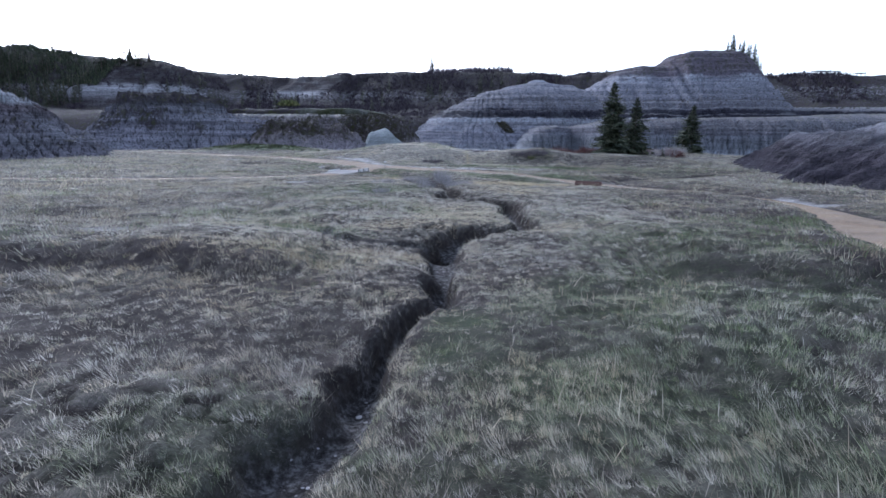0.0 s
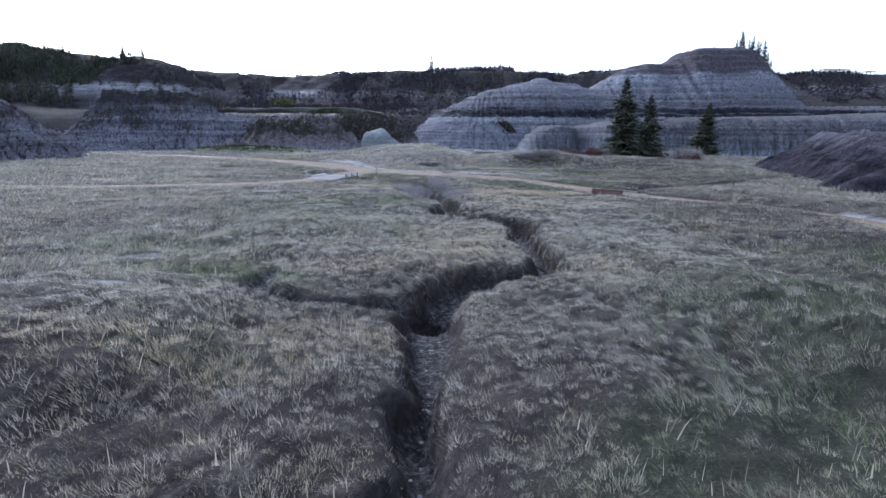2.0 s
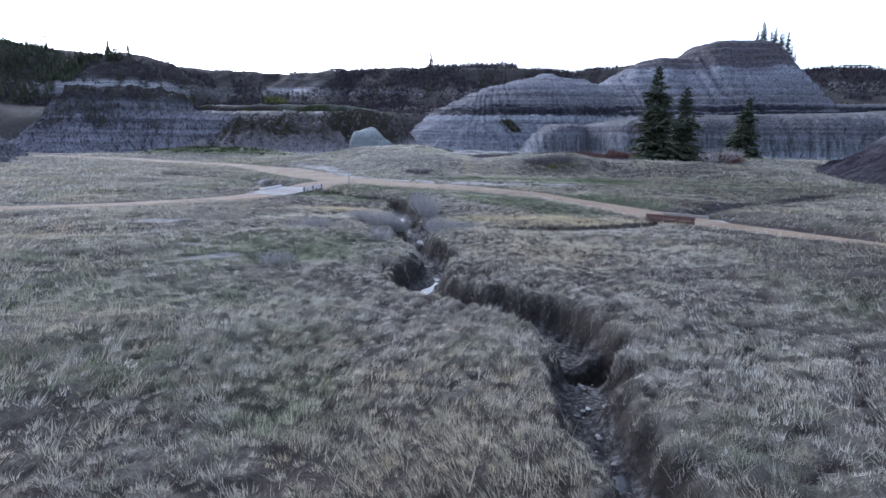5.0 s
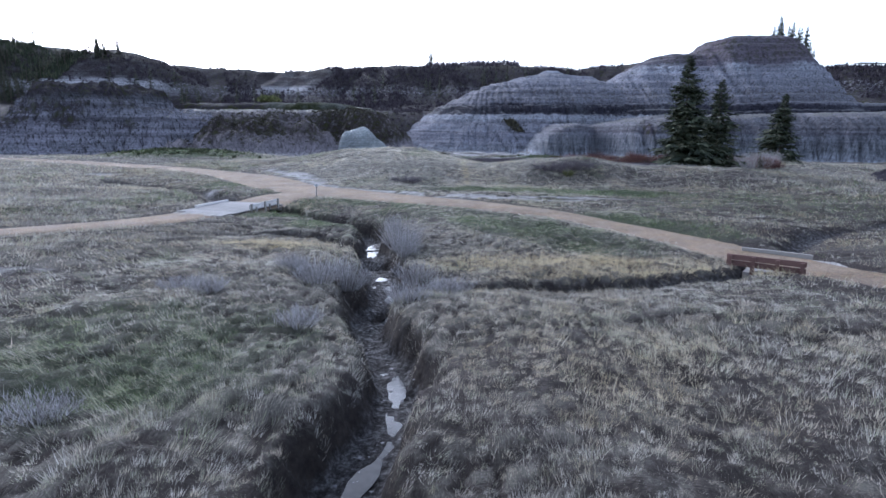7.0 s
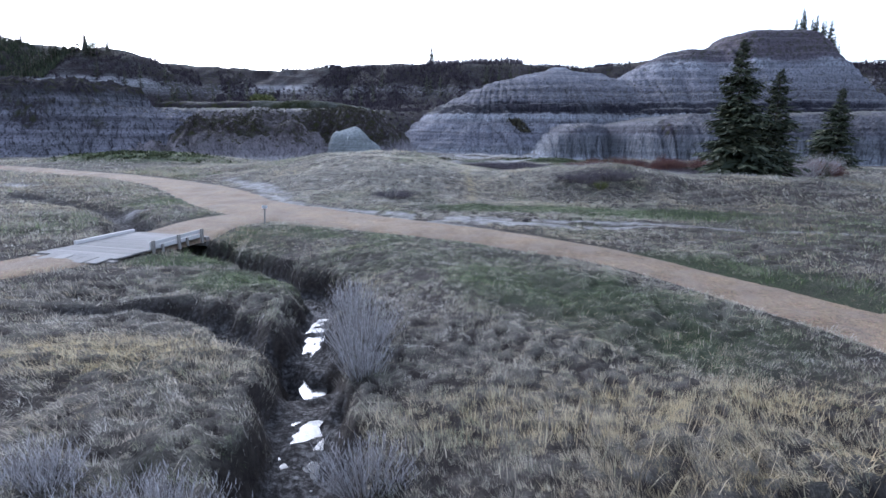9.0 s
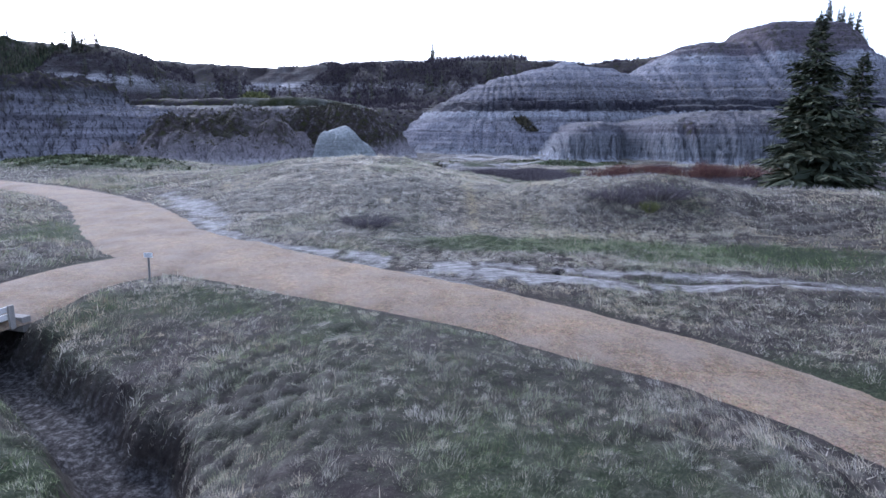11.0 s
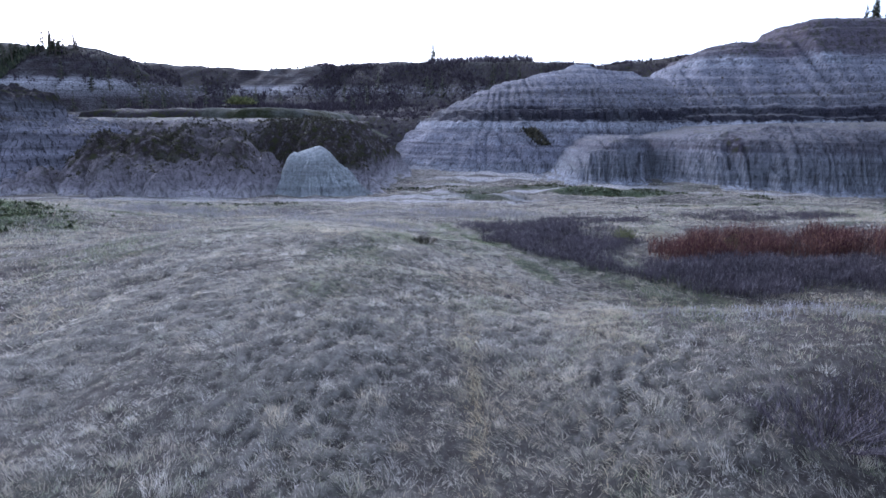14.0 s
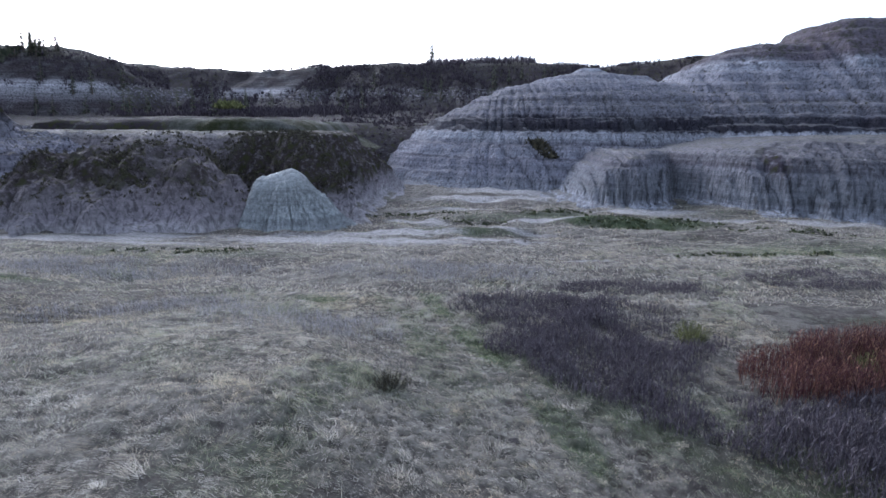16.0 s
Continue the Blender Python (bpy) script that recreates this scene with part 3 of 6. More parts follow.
def strata_material(name, bands, brown=(0.05, 0.041, 0.045), grass_from=0.86, tint=(.72, .75, .81), top=40.0, grassy=0.85, stripes=.3, streaks=.5, turf_light=1.0, drip=1.0, light=(0.42, 0.42, 0.43), dusty=.4, ledge_light=0.0):
    """Bedded clay: bands are (height, colour) from the foot up; flat tops carry thin turf."""
    n = Nodes(name, 0.95, 0.12)
    warp = n.math("MULTIPLY", n.math("SUBTRACT", n.noise(0.06, 3), 0.5), 1.3)
    fingers = n.noise(1.0, 3, 0.6, n.scaled(0.75, 0.75, 0.05), 0.2)
    z = n.math("ADD", n.math("ADD", n.height(), warp), n.math("MULTIPLY", n.math("SUBTRACT", fingers, 0.5), 2 * drip))
    low = -4.0
    col = n.ramp(n.math("DIVIDE", n.math("SUBTRACT", z, low), top - low), [((h - low) / (top - low), tuple(a * b for a, b in zip(c, tint))) for h, c in bands])
    col = n.mix(n.math("MULTIPLY", n.value("pale"), n.ramp(n.noise(0.5, 5, 0.65), [(0.36, 0.0), (0.56, 1.0)])), col, tuple(a * b for a, b in zip(light, tint)))
    col = n.mix(n.math("MULTIPLY", n.ramp(n.noise(0.11, 5, 0.6), [(0.45, 0.0), (0.65, 1.0)]), dusty), col, tuple(.20 * a for a in tint))
    thin = n.noise(1.0, 6, 0.72, n.scaled(0.045, 0.045, 1.2), 0.45)
    col = n.gain(col, thin, 1 - 1.2 * stripes, 1.0, 1 + stripes)
    runs = n.noise(1.0, 5, 0.65, n.scaled(2.2, 2.2, 0.28), 0.6)
    col = n.gain(col, runs, 1 - 1.5 * streaks, 1.06, 1 + .35 * streaks)
    grain = n.noise(2.2, 7, 0.7)
    col = n.gain(col, grain, .78, 1.0, 1.22)
    turf = n.ramp(n.noise(1.6, 6, 0.7), [(0.3, tuple(turf_light * a for a in (0.035, 0.035, 0.025))), (0.5, tuple(turf_light * a for a in (0.085, 0.08, 0.06))), (0.75, tuple(turf_light * a for a in (0.20, 0.185, 0.16)))])
    flat = n.math("ADD", n.upness(), n.math("MULTIPLY", n.math("SUBTRACT", n.noise(0.25, 5, 0.6), 0.5), 0.35))
    col = n.mix(n.math("MULTIPLY", n.ramp(flat, [(grass_from - 0.06, 0.0), (grass_from + 0.05, 1.0)]), grassy), col, turf)
    # flat ledge tops painted paler, for the sky light they catch
    if ledge_light:
        col = n.mix(n.math("MULTIPLY", n.ramp(flat, [(0.80, 0.0), (0.93, 1.0)]), ledge_light), col, n.ramp(n.noise(2.0, 6, .75), [(.35, (.18, .175, .175)), (.65, (.46, .45, .445))]))
    scrub = n.math("MULTIPLY", n.value("scrub"), n.ramp(n.math("ADD", n.noise(0.8, 8, 0.78), n.math("MULTIPLY", n.value("scrub"), 0.08)), [(0.46, 0.0), (0.56, 1.0)]))
    col = n.mix(scrub, col, n.mix(n.ramp(n.noise(0.8, 5), [(0.5, 0.0), (0.62, 1.0)]), brown, (0.038, 0.04, 0.017)))
    crag = n.noise(0.8, 8, 0.68)
    n.bump(n.math("ADD", n.math("ADD", n.math("MULTIPLY", runs, 1.5), n.math("MULTIPLY", crag, 2.6)), n.math("ADD", grain, thin)), 0.9, 0.32)
    return n.done(col)


def plain(name, dark, light, scale=8.0, rough=0.8, spec=0.3, grain=(1, 1, 1), metal=0.0, spread=0.0, bump=0.3):
    """A surface between two colours by noise; spread: how far pieces differ from one another."""
    n = Nodes(name, rough, spec)
    n.bsdf.inputs["Metallic"].default_value = metal
    tex = n.tree.nodes.new("ShaderNodeTexCoord").outputs["Object"]
    s = n.tree.nodes.new("ShaderNodeVectorMath")
    s.operation = "MULTIPLY"
    n.put(s.inputs[0], tex)
    s.inputs[1].default_value = grain
    fine = n.noise(scale, 5, 0.65, s.outputs[0])
    col = n.ramp(fine, [(0.3, dark), (0.7, light)])
    if spread:
        col = n.mix(spread, col, n.ramp(n.own(), [(0.0, dark), (1.0, light)]))
    n.bump(fine, bump, 0.01)
    return n.done(col)


def plant_material(name, stops, rough=0.8):
    n = Nodes(name, rough, 0.2)
    col = n.ramp(n.island(), stops)
    return n.done(n.mix(n.ramp(n.noise(0.7, 3), [(0.4, 0.0), (0.7, 0.3)]), col, n.mix(0.5, col, (0.05, 0.05, 0.045))))


def water_material():
    n = Nodes("water", 0.12, 0.5)
    n.bsdf.inputs["IOR"].default_value = 1.33
    n.bump(n.noise(9, 3), 0.12, 0.02)
    return n.done(n.ramp(n.noise(2.5, 4), [(0.35, (0.012, 0.013, 0.014)), (0.7, (0.05, 0.05, 0.05))]))


PALE, GREY, DARK, COAL = (0.46, 0.45, 0.46), (0.27, 0.26, 0.275), (0.16, 0.15, 0.165), (0.035, 0.032, 0.04)
M_TURF, M_GRASS, M_GRAVEL, M_WATER = ground_material(), grass_material(), gravel_material(), water_material()
M_BUTTE = strata_material("bedded_clay", [(-4, GREY), (-.6, (0.36, 0.355, 0.36)), (.6, GREY), (3.6, (0.25, 0.24, 0.26)), (4.0, (0.15, 0.14, 0.155)), (4.4, (0.30, 0.29, 0.305)), (6.2, (0.27, 0.26, 0.275)), (6.6, (0.16, 0.15, 0.165)), (7.2, (0.25, 0.24, 0.25)), (7.8, (0.37, 0.365, 0.37)), (8.9, (0.35, 0.345, 0.35)), (9.4, COAL), (11.9, (0.035, 0.032, 0.04)),
                                          (12.6, (0.17, 0.16, 0.17)), (15, (0.235, 0.225, 0.235)), (15.4, (0.16, 0.15, 0.16)), (16, (0.24, 0.23, 0.245)), (19.4, (0.25, 0.24, 0.255)), (21, (0.29, 0.28, 0.295)), (23.2, (0.25, 0.24, 0.255)), (24.6, (0.14, 0.118, 0.13)), (30, (0.135, 0.112, 0.122))], grass_from=0.98, brown=(0.085, 0.07, 0.078), streaks=.36, stripes=.2, drip=1.1, grassy=.3, ledge_light=.22, dusty=.24)
M_OUTCROP = strata_material("grey_clay", [(-4, GREY), (-1, (0.27, 0.27, 0.272)), (1.2, (0.225, 0.225, 0.228)), (4.0, (0.215, 0.207, 0.215)), (4.5, (0.11, 0.10, 0.11)), (5.0, (0.21, 0.195, 0.20)), (5.6, (0.13, 0.12, 0.125)), (6.2, (0.20, 0.185, 0.185)), (8.2, (0.17, 0.155, 0.155)), (10.5, (0.25, 0.235, 0.22))], grass_from=0.97, brown=(0.05, 0.042, 0.055), drip=.6, streaks=.3, stripes=.2, grassy=.7, ledge_light=.15)
M_CONE = strata_material("pale_clay", [(-4, (0.28, 0.28, 0.28)), (0, (0.33, 0.345, 0.34)), (3.6, (0.36, 0.375, 0.365)), (5, (0.42, 0.43, 0.415))], grass_from=1.3, tint=(.92, .94, .95), stripes=.16, streaks=.12, drip=.3)
M_MOUND = strata_material("brown_clay", [(-4, PALE), (-0.6, (0.46, 0.45, 0.46)), (0.3, (0.34, 0.32, 0.335)), (3, (0.29, 0.265, 0.275)), (4.4, (0.20, 0.18, 0.185)), (5.2, (0.27, 0.245, 0.25)), (6.5, (0.21, 0.19, 0.195)), (8.0, (0.27, 0.25, 0.245)), (8.9, (0.52, 0.50, 0.46))], grass_from=0.97, tint=(.64, .62, .63), stripes=.13, streaks=.3, turf_light=1.5, light=(0.55, 0.53, 0.52), drip=.8, brown=(0.04, 0.032, 0.03))
M_LEFT = strata_material("capped_clay", [(-4, GREY), (1.5, (0.29, 0.27, 0.285)), (4, (0.27, 0.25, 0.265)), (6.2, (0.15, 0.138, 0.148)), (7.0, (0.27, 0.255, 0.268)), (8.6, (0.16, 0.15, 0.16)), (10.0, (0.2, 0.187, 0.195)), (11.2, (0.04, 0.033, 0.036)), (13.6, (0.04, 0.034, 0.036)), (14.8, (0.10, 0.088, 0.085))], grass_from=0.97, brown=(0.035, 0.028, 0.032))
M_NEAR = strata_material("furrowed_clay", [(-4, (0.17, 0.155, 0.155)), (1.5, (0.20, 0.18, 0.19)), (3, (0.25, 0.23, 0.235)), (6.5, (0.19, 0.165, 0.17)), (8.2, (0.13, 0.10, 0.10)), (9.0, (0.36, 0.35, 0.34))], grass_from=0.985)
M_DUNE = strata_material("dark_clay", [(-4, (0.04, 0.034, 0.04)), (2.2, (0.045, 0.038, 0.045)), (3.4, (0.06, 0.053, 0.06)), (4.6, (0.12, 0.112, 0.12)), (6.2, (0.21, 0.2, 0.205))], grass_from=1.1, streaks=.2, dusty=.08)
M_RIM = strata_material("canyon_side", [(-4, (0.10, 0.092, 0.085)), (11, (0.085, 0.076, 0.072)), (18, (0.06, 0.05, 0.052)), (20.5, (0.17, 0.16, 0.165)), (24.5, (0.42, 0.41, 0.415)), (26.6, (0.38, 0.37, 0.37)), (28.6, (0.065, 0.055, 0.055)), (36, (0.045, 0.038, 0.038)), (41, (0.11, 0.098, 0.075))], grass_from=0.97, grassy=0.22, tint=(.8, .8, .82), brown=(0.035, 0.028, 0.034))
M_BANK = strata_material("green_bank", [(-4, (0.02, 0.022, 0.011)), (11.3, (0.026, 0.03, 0.012)), (12.2, (0.13, 0.12, 0.09))], grass_from=1.3, tint=(1, 1, 1), stripes=.1, streaks=.1, drip=.2, brown=(0.035, 0.028, 0.034))
M_NEEDLES = plant_material("spruce_needles", [(0.0, (0.02, 0.027, 0.016)), (0.5, (0.044, 0.056, 0.032)), (0.85, (0.085, 0.094, 0.052)), (1.0, (0.13, 0.125, 0.075))])
M_BARK = plain("bark", (0.05, 0.04, 0.032), (0.14, 0.115, 0.095), 14, grain=(1, 1, 0.2))
M_SAGE = plant_material("sage_twigs", [(0.0, (0.14, 0.125, 0.12)), (0.4, (0.32, 0.305, 0.30)), (1.0, (0.52, 0.50, 0.50))])
M_RED = plant_material("red_twigs", [(0.0, (0.03, 0.013, 0.017)), (0.45, (0.085, 0.033, 0.036)), (0.75, (0.155, 0.066, 0.056)), (1.0, (0.34, 0.2, 0.12))])
M_PURPLE = plant_material("bare_twigs", [(0.0, (0.034, 0.027, 0.034)), (0.5, (0.088, 0.073, 0.087)), (1.0, (0.22, 0.198, 0.208))])
M_GREENBUSH = plant_material("budding_leaves", [(0.0, (0.05, 0.055, 0.02)), (0.5, (0.12, 0.13, 0.045)), (1.0, (0.25, 0.25, 0.10))])
M_DARKBUSH = plant_material("dark_scrub", [(0.0, (0.02, 0.018, 0.014)), (0.5, (0.05, 0.046, 0.032)), (1.0, (0.10, 0.09, 0.055))])
M_JUNIPER = plant_material("juniper_mats", [(0.0, (0.016, 0.02, 0.009)), (0.5, (0.04, 0.052, 0.02)), (1.0, (0.12, 0.13, 0.06))])
M_WOODS = plant_material("leafless_woods", [(0.0, (0.018, 0.014, 0.019)), (0.5, (0.04, 0.031, 0.042)), (1.0, (0.085, 0.07, 0.08))])
M_PLANK = plain("weathered_planks", (0.19, 0.18, 0.17), (0.36, 0.345, 0.325), 6, 1.0, 0.05, (1, 9, 9), spread=0.4)
M_RAIL = plain("weathered_rail", (0.42, 0.40, 0.38), (0.72, 0.70, 0.67), 6, 0.85, 0.2, (2, 9, 9), spread=0.3)
M_TIMBER = plain("grey_timber", (0.16, 0.145, 0.13), (0.34, 0.32, 0.29), 7, 0.9, 0.2, (2, 6, 6), spread=0.4)
M_REDWOOD = plain("red_stained_timber", (0.075, 0.042, 0.036), (0.17, 0.10, 0.085), 7, 0.85, 0.2, (2, 8, 8), spread=0.4)
M_STEEL = plain("dull_steel", (0.16, 0.165, 0.17), (0.26, 0.265, 0.27), 20, 0.55, 0.4, metal=0.5)
M_SIGN = plain("sign_plate", (0.55, 0.56, 0.58), (0.68, 0.69, 0.70), 12, 0.5, 0.4)
M_BAR = plain("sign_print", (0.08, 0.10, 0.12), (0.12, 0.14, 0.16), 12, 0.6)
M_HUT = plain("hut_timber", (0.10, 0.085, 0.075), (0.20, 0.17, 0.15), 5, 0.85)
M_STONE = plant_material("stones", [(0.0, (0.10, 0.095, 0.095)), (0.5, (0.20, 0.192, 0.19)), (1.0, (0.36, 0.35, 0.345))], 0.9)
M_CLOD = plain("dark_clods", (0.02, 0.018, 0.017), (0.07, 0.06, 0.055), 14, 0.95)


# ---------------------------------------------------------------- ground sheet, path, water
GROUND = {}


def build_ground():
    xs = stretch(-5.5, 5.5, 0.15, -2600, 2600, 1.07)
    ys = np.concatenate([stretch(6, 118, 0.195, -1500, 118.1, 1.09)[:-1], stretch(118.3, 196, 0.5, 118.3, 3200, 1.1)])
    verts, quads = sheet(xs, ys, ground_level)
    x, y = verts[:, 0], verts[:, 1]
    green, gold, salt, tall = cover(x, y)
    verts[:, 2] += .85 * salt * (ground_level(x, y, False) - .1 * rut_depth(x, y) - verts[:, 2])
    bed, edge = channel_bed(x, y), path_mask(x, y)
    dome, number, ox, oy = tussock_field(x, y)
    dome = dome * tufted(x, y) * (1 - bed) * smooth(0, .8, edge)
    dead, pale = np.clip(dead_and_shaded(x, y) + .9 * rut_depth(x, y), 0, 1), mound_turf(x, y)
    salt = salt * (1 - .9 * rut_depth(x, y))
    hill_ = np.maximum.reduce([near_right_level(x, y) - .6, near_left_level(x, y) - .6, mound_level(x, y) + .2, outcrop_level(x, y) + .5, cone_level(x, y) + .6])
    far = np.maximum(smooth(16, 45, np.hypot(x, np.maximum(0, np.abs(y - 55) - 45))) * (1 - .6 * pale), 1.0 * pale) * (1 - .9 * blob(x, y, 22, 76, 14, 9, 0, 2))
    GROUND.update(xs=xs, ys=ys)
    for key, value in dict(z=verts[:, 2], green=green, gold=gold, salt=salt, tall=tall, bed=bed, edge=edge, dead=dead, pale=pale, hill=hill_).items():
        GROUND[key] = np.asarray(value, float).reshape(len(ys), len(xs))
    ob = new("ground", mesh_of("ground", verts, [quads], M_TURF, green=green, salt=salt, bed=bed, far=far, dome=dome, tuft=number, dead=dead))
    tagged(ob, "dry prairie valley floor with matted grass, green patches and white salt crust", "ground", kind="structure")


def on_ground(x, y, *keys):
    """Values of the ground sheet at x, y."""
    xs, ys = GROUND["xs"], GROUND["ys"]
    i, j = np.clip(np.searchsorted(xs, x) - 1, 0, len(xs) - 2), np.clip(np.searchsorted(ys, y) - 1, 0, len(ys) - 2)
    u, v = (x - xs[i]) / (xs[i + 1] - xs[i]), (y - ys[j]) / (ys[j + 1] - ys[j])
    out = [g[j, i] * (1 - u) * (1 - v) + g[j, i + 1] * u * (1 - v) + g[j + 1, i] * (1 - u) * v + g[j + 1, i + 1] * u * v for g in (GROUND[k] for k in keys)]
    return out if len(out) > 1 else out[0]


def build_path(name, line, label, ends=(0, 0)):
    s = np.arange(len(line))
    way = np.gradient(line[:, :2], axis=0)
    way /= np.linalg.norm(way, axis=1)[:, None]
    side = np.stack([way[:, 1], -way[:, 0]], 1)
    across = np.linspace(-1.12, 1.12, 19)
    x = line[:, 0, None] + side[:, 0, None] * across * line[:, 2, None]
    y = line[:, 1, None] + side[:, 1, None] * across * line[:, 2, None]
    wob = 1 + 0.05 * vnoise(x / 1.9, y / 1.9, 71) + 0.035 * vnoise(x / .5, y / .5, 72)
    x = line[:, 0, None] + (x - line[:, 0, None]) * wob
    y = line[:, 1, None] + (y - line[:, 1, None]) * wob
    z = ground_level(x, y, False)
    middle = base_level(x, y) + 0.16 * fbm(x / 7, y / 7, 3, 3) * 0.15
    z = np.maximum(z, middle - 0.04 - .17 * smooth(5, 9, x)) + 0.085 - 0.11 * np.abs(across) ** 5 + 0.012 * fbm(x / .8, y / .8, 73, 3)
    k = np.arange(x.size).reshape(x.shape)
    quads = np.stack([k[:-1, :-1], k[1:, :-1], k[1:, 1:], k[:-1, 1:]], -1).reshape(-1, 4)[:, ::-1]
    ob = new(name, mesh_of(name, np.stack([x, y, z], -1).reshape(-1, 3), [quads], M_GRAVEL))
    tagged(ob, label, "path", kind="structure")


def build_water():
    """Shallow water lying in the bed, broken by mud."""
    for line, lo, hi, up, wide in ((CREEK_UP, 38.5, 47.5, 0.03, .17), (CREEK_UP, 51.5, 63.5, 0.035, .24), (CREEK, 26.9, 33.0, 0.03, .12), (GULLY_RIGHT, 52.3, 53.0, 0.03, .2)):
        some = line[(line[:, 1] > lo) & (line[:, 1] < hi)]
        way = np.gradient(some[:, :2], axis=0)
        way /= np.linalg.norm(way, axis=1)[:, None]
        side = np.stack([way[:, 1], -way[:, 0]], 1)
        across = np.linspace(-1, 1, 7)
        run = np.arange(len(some)) * .25
        half = wide * np.clip(1 + .9 * fbm(run / .9, run * 0 + lo, 81, 2), .2, 2)
        swing = .22 * vnoise(run / 1.3, run * 0 + 3 + lo, 84)
        x = some[:, 0, None] + side[:, 0, None] * (across * half[:, None] + swing[:, None])
        y = some[:, 1, None] + side[:, 1, None] * (across * half[:, None] + swing[:, None])
        bed = ground_level(some[:, 0], some[:, 1], False)
        size = 9
        even = np.convolve(np.pad(bed, size // 2, mode="edge"), np.ones(size) / size, "valid")
        z = np.repeat(even[:, None] + up, 7, 1)
        k = np.arange(x.size).reshape(x.shape)
        quads = np.stack([k[:-1, :-1], k[:-1, 1:], k[1:, 1:], k[1:, :-1]], -1).reshape(-1, 4)
        ob = new("water", mesh_of("water", np.stack([x, y, z], -1).reshape(-1, 3), [quads], M_WATER))
        tagged(ob, "shallow still creek water over dark mud", "water", kind="structure")


# ---------------------------------------------------------------- hills
def rills(x, y, seed, size, wide=1.6):
    """Furrows that run down a slope: 0 on the rounded ribs, up to 1 in the narrow gutters."""
    way = x / size + .9 * vnoise(x / (size * 2.3), y / (size * 5), seed)
    deep = np.clip(.62 + .6 * vnoise(x / size + 3.7, y / (size * 6), seed + 1), .1, 1)
    small = (1 - np.abs(np.sin(math.pi * (2.2 * way + .4 * vnoise(x / size, y / (size * 2), seed + 2))))) ** wide
    return .78 * deep * (1 - np.abs(np.sin(math.pi * way))) ** wide + .22 * small


def gutters(x, y, seed, size, narrow=7.0):
    """Deep, narrow, wandering rain gutters: 0 between them, up to 1 in the cut."""
    way = x / size + .55 * vnoise(x / (size * .9), y / (size * 1.3), seed) + .8 * vnoise(x / (size * 3), y / (size * 6), seed + 1)
    return (1 - np.abs(np.sin(math.pi * way))) ** narrow * np.clip(.55 + .9 * vnoise(np.floor(way + .5) * 7.3, y / 30, seed + 2), .1, 1)


def benches(z, x, y, seed, pace=2.3):
    """Beds of unequal hardness: level ledges between steep faces."""
    w = z + .35 * vnoise(x / 14, y / 14, seed)
    much = .06 + .07 * smooth(-.3, .5, fbm(x / 9, y / 9, seed + 3, 2))
    return z + much * pace * np.sin(2 * math.pi * w / pace) + .4 * much * pace * np.sin(2 * math.pi * w / (.41 * pace) + 1.3)


def crags(x, y, seed, octaves=3):
    """Sharp-crested broken relief, 0 to about 1."""
    total, size, amp = 0.0, 1.0, .55
    for k in range(octaves):
        total = total + amp * (1 - np.abs(vnoise(x * size + 5.1 * k, y * size + 2.7 * k, seed + k))) ** 2.2
        size, amp = size * 2.1, amp * .52
    return total


def ledges(z, x, y, seed, pace=1.5, much=.22):
    """Harder beds that stand out of a slope as small steps."""
    return z + much * np.sin(2 * math.pi * (z + .4 * vnoise(x / 12, y / 12, seed)) / pace)


def hill(name, xs, ys, level, material, label, scrub=None, pale=None, category="hill", sink=0.6):
    verts, quads = sheet(xs, ys, level)
    low = ground_level(verts[:, 0], verts[:, 1], False) - sink
    z = verts[:, 2]
    keep = (z > low)[quads].any(1)
    verts[:, 2] = np.maximum(z, low - 0.4)
    quads = quads[keep]
    used, new_ids = np.unique(quads, return_inverse=True)
    verts, quads = verts[used], new_ids.reshape(-1, 4)
    amount = scrub(verts[:, 0], verts[:, 1], verts[:, 2]) if scrub else np.zeros(len(verts))
    light = pale(verts[:, 0], verts[:, 1], verts[:, 2]) if pale else np.zeros(len(verts))
    ob = new(name, mesh_of(name, verts, [quads], material, scrub=amount, pale=light))
    tagged(ob, label, category, kind="structure")
    return ob


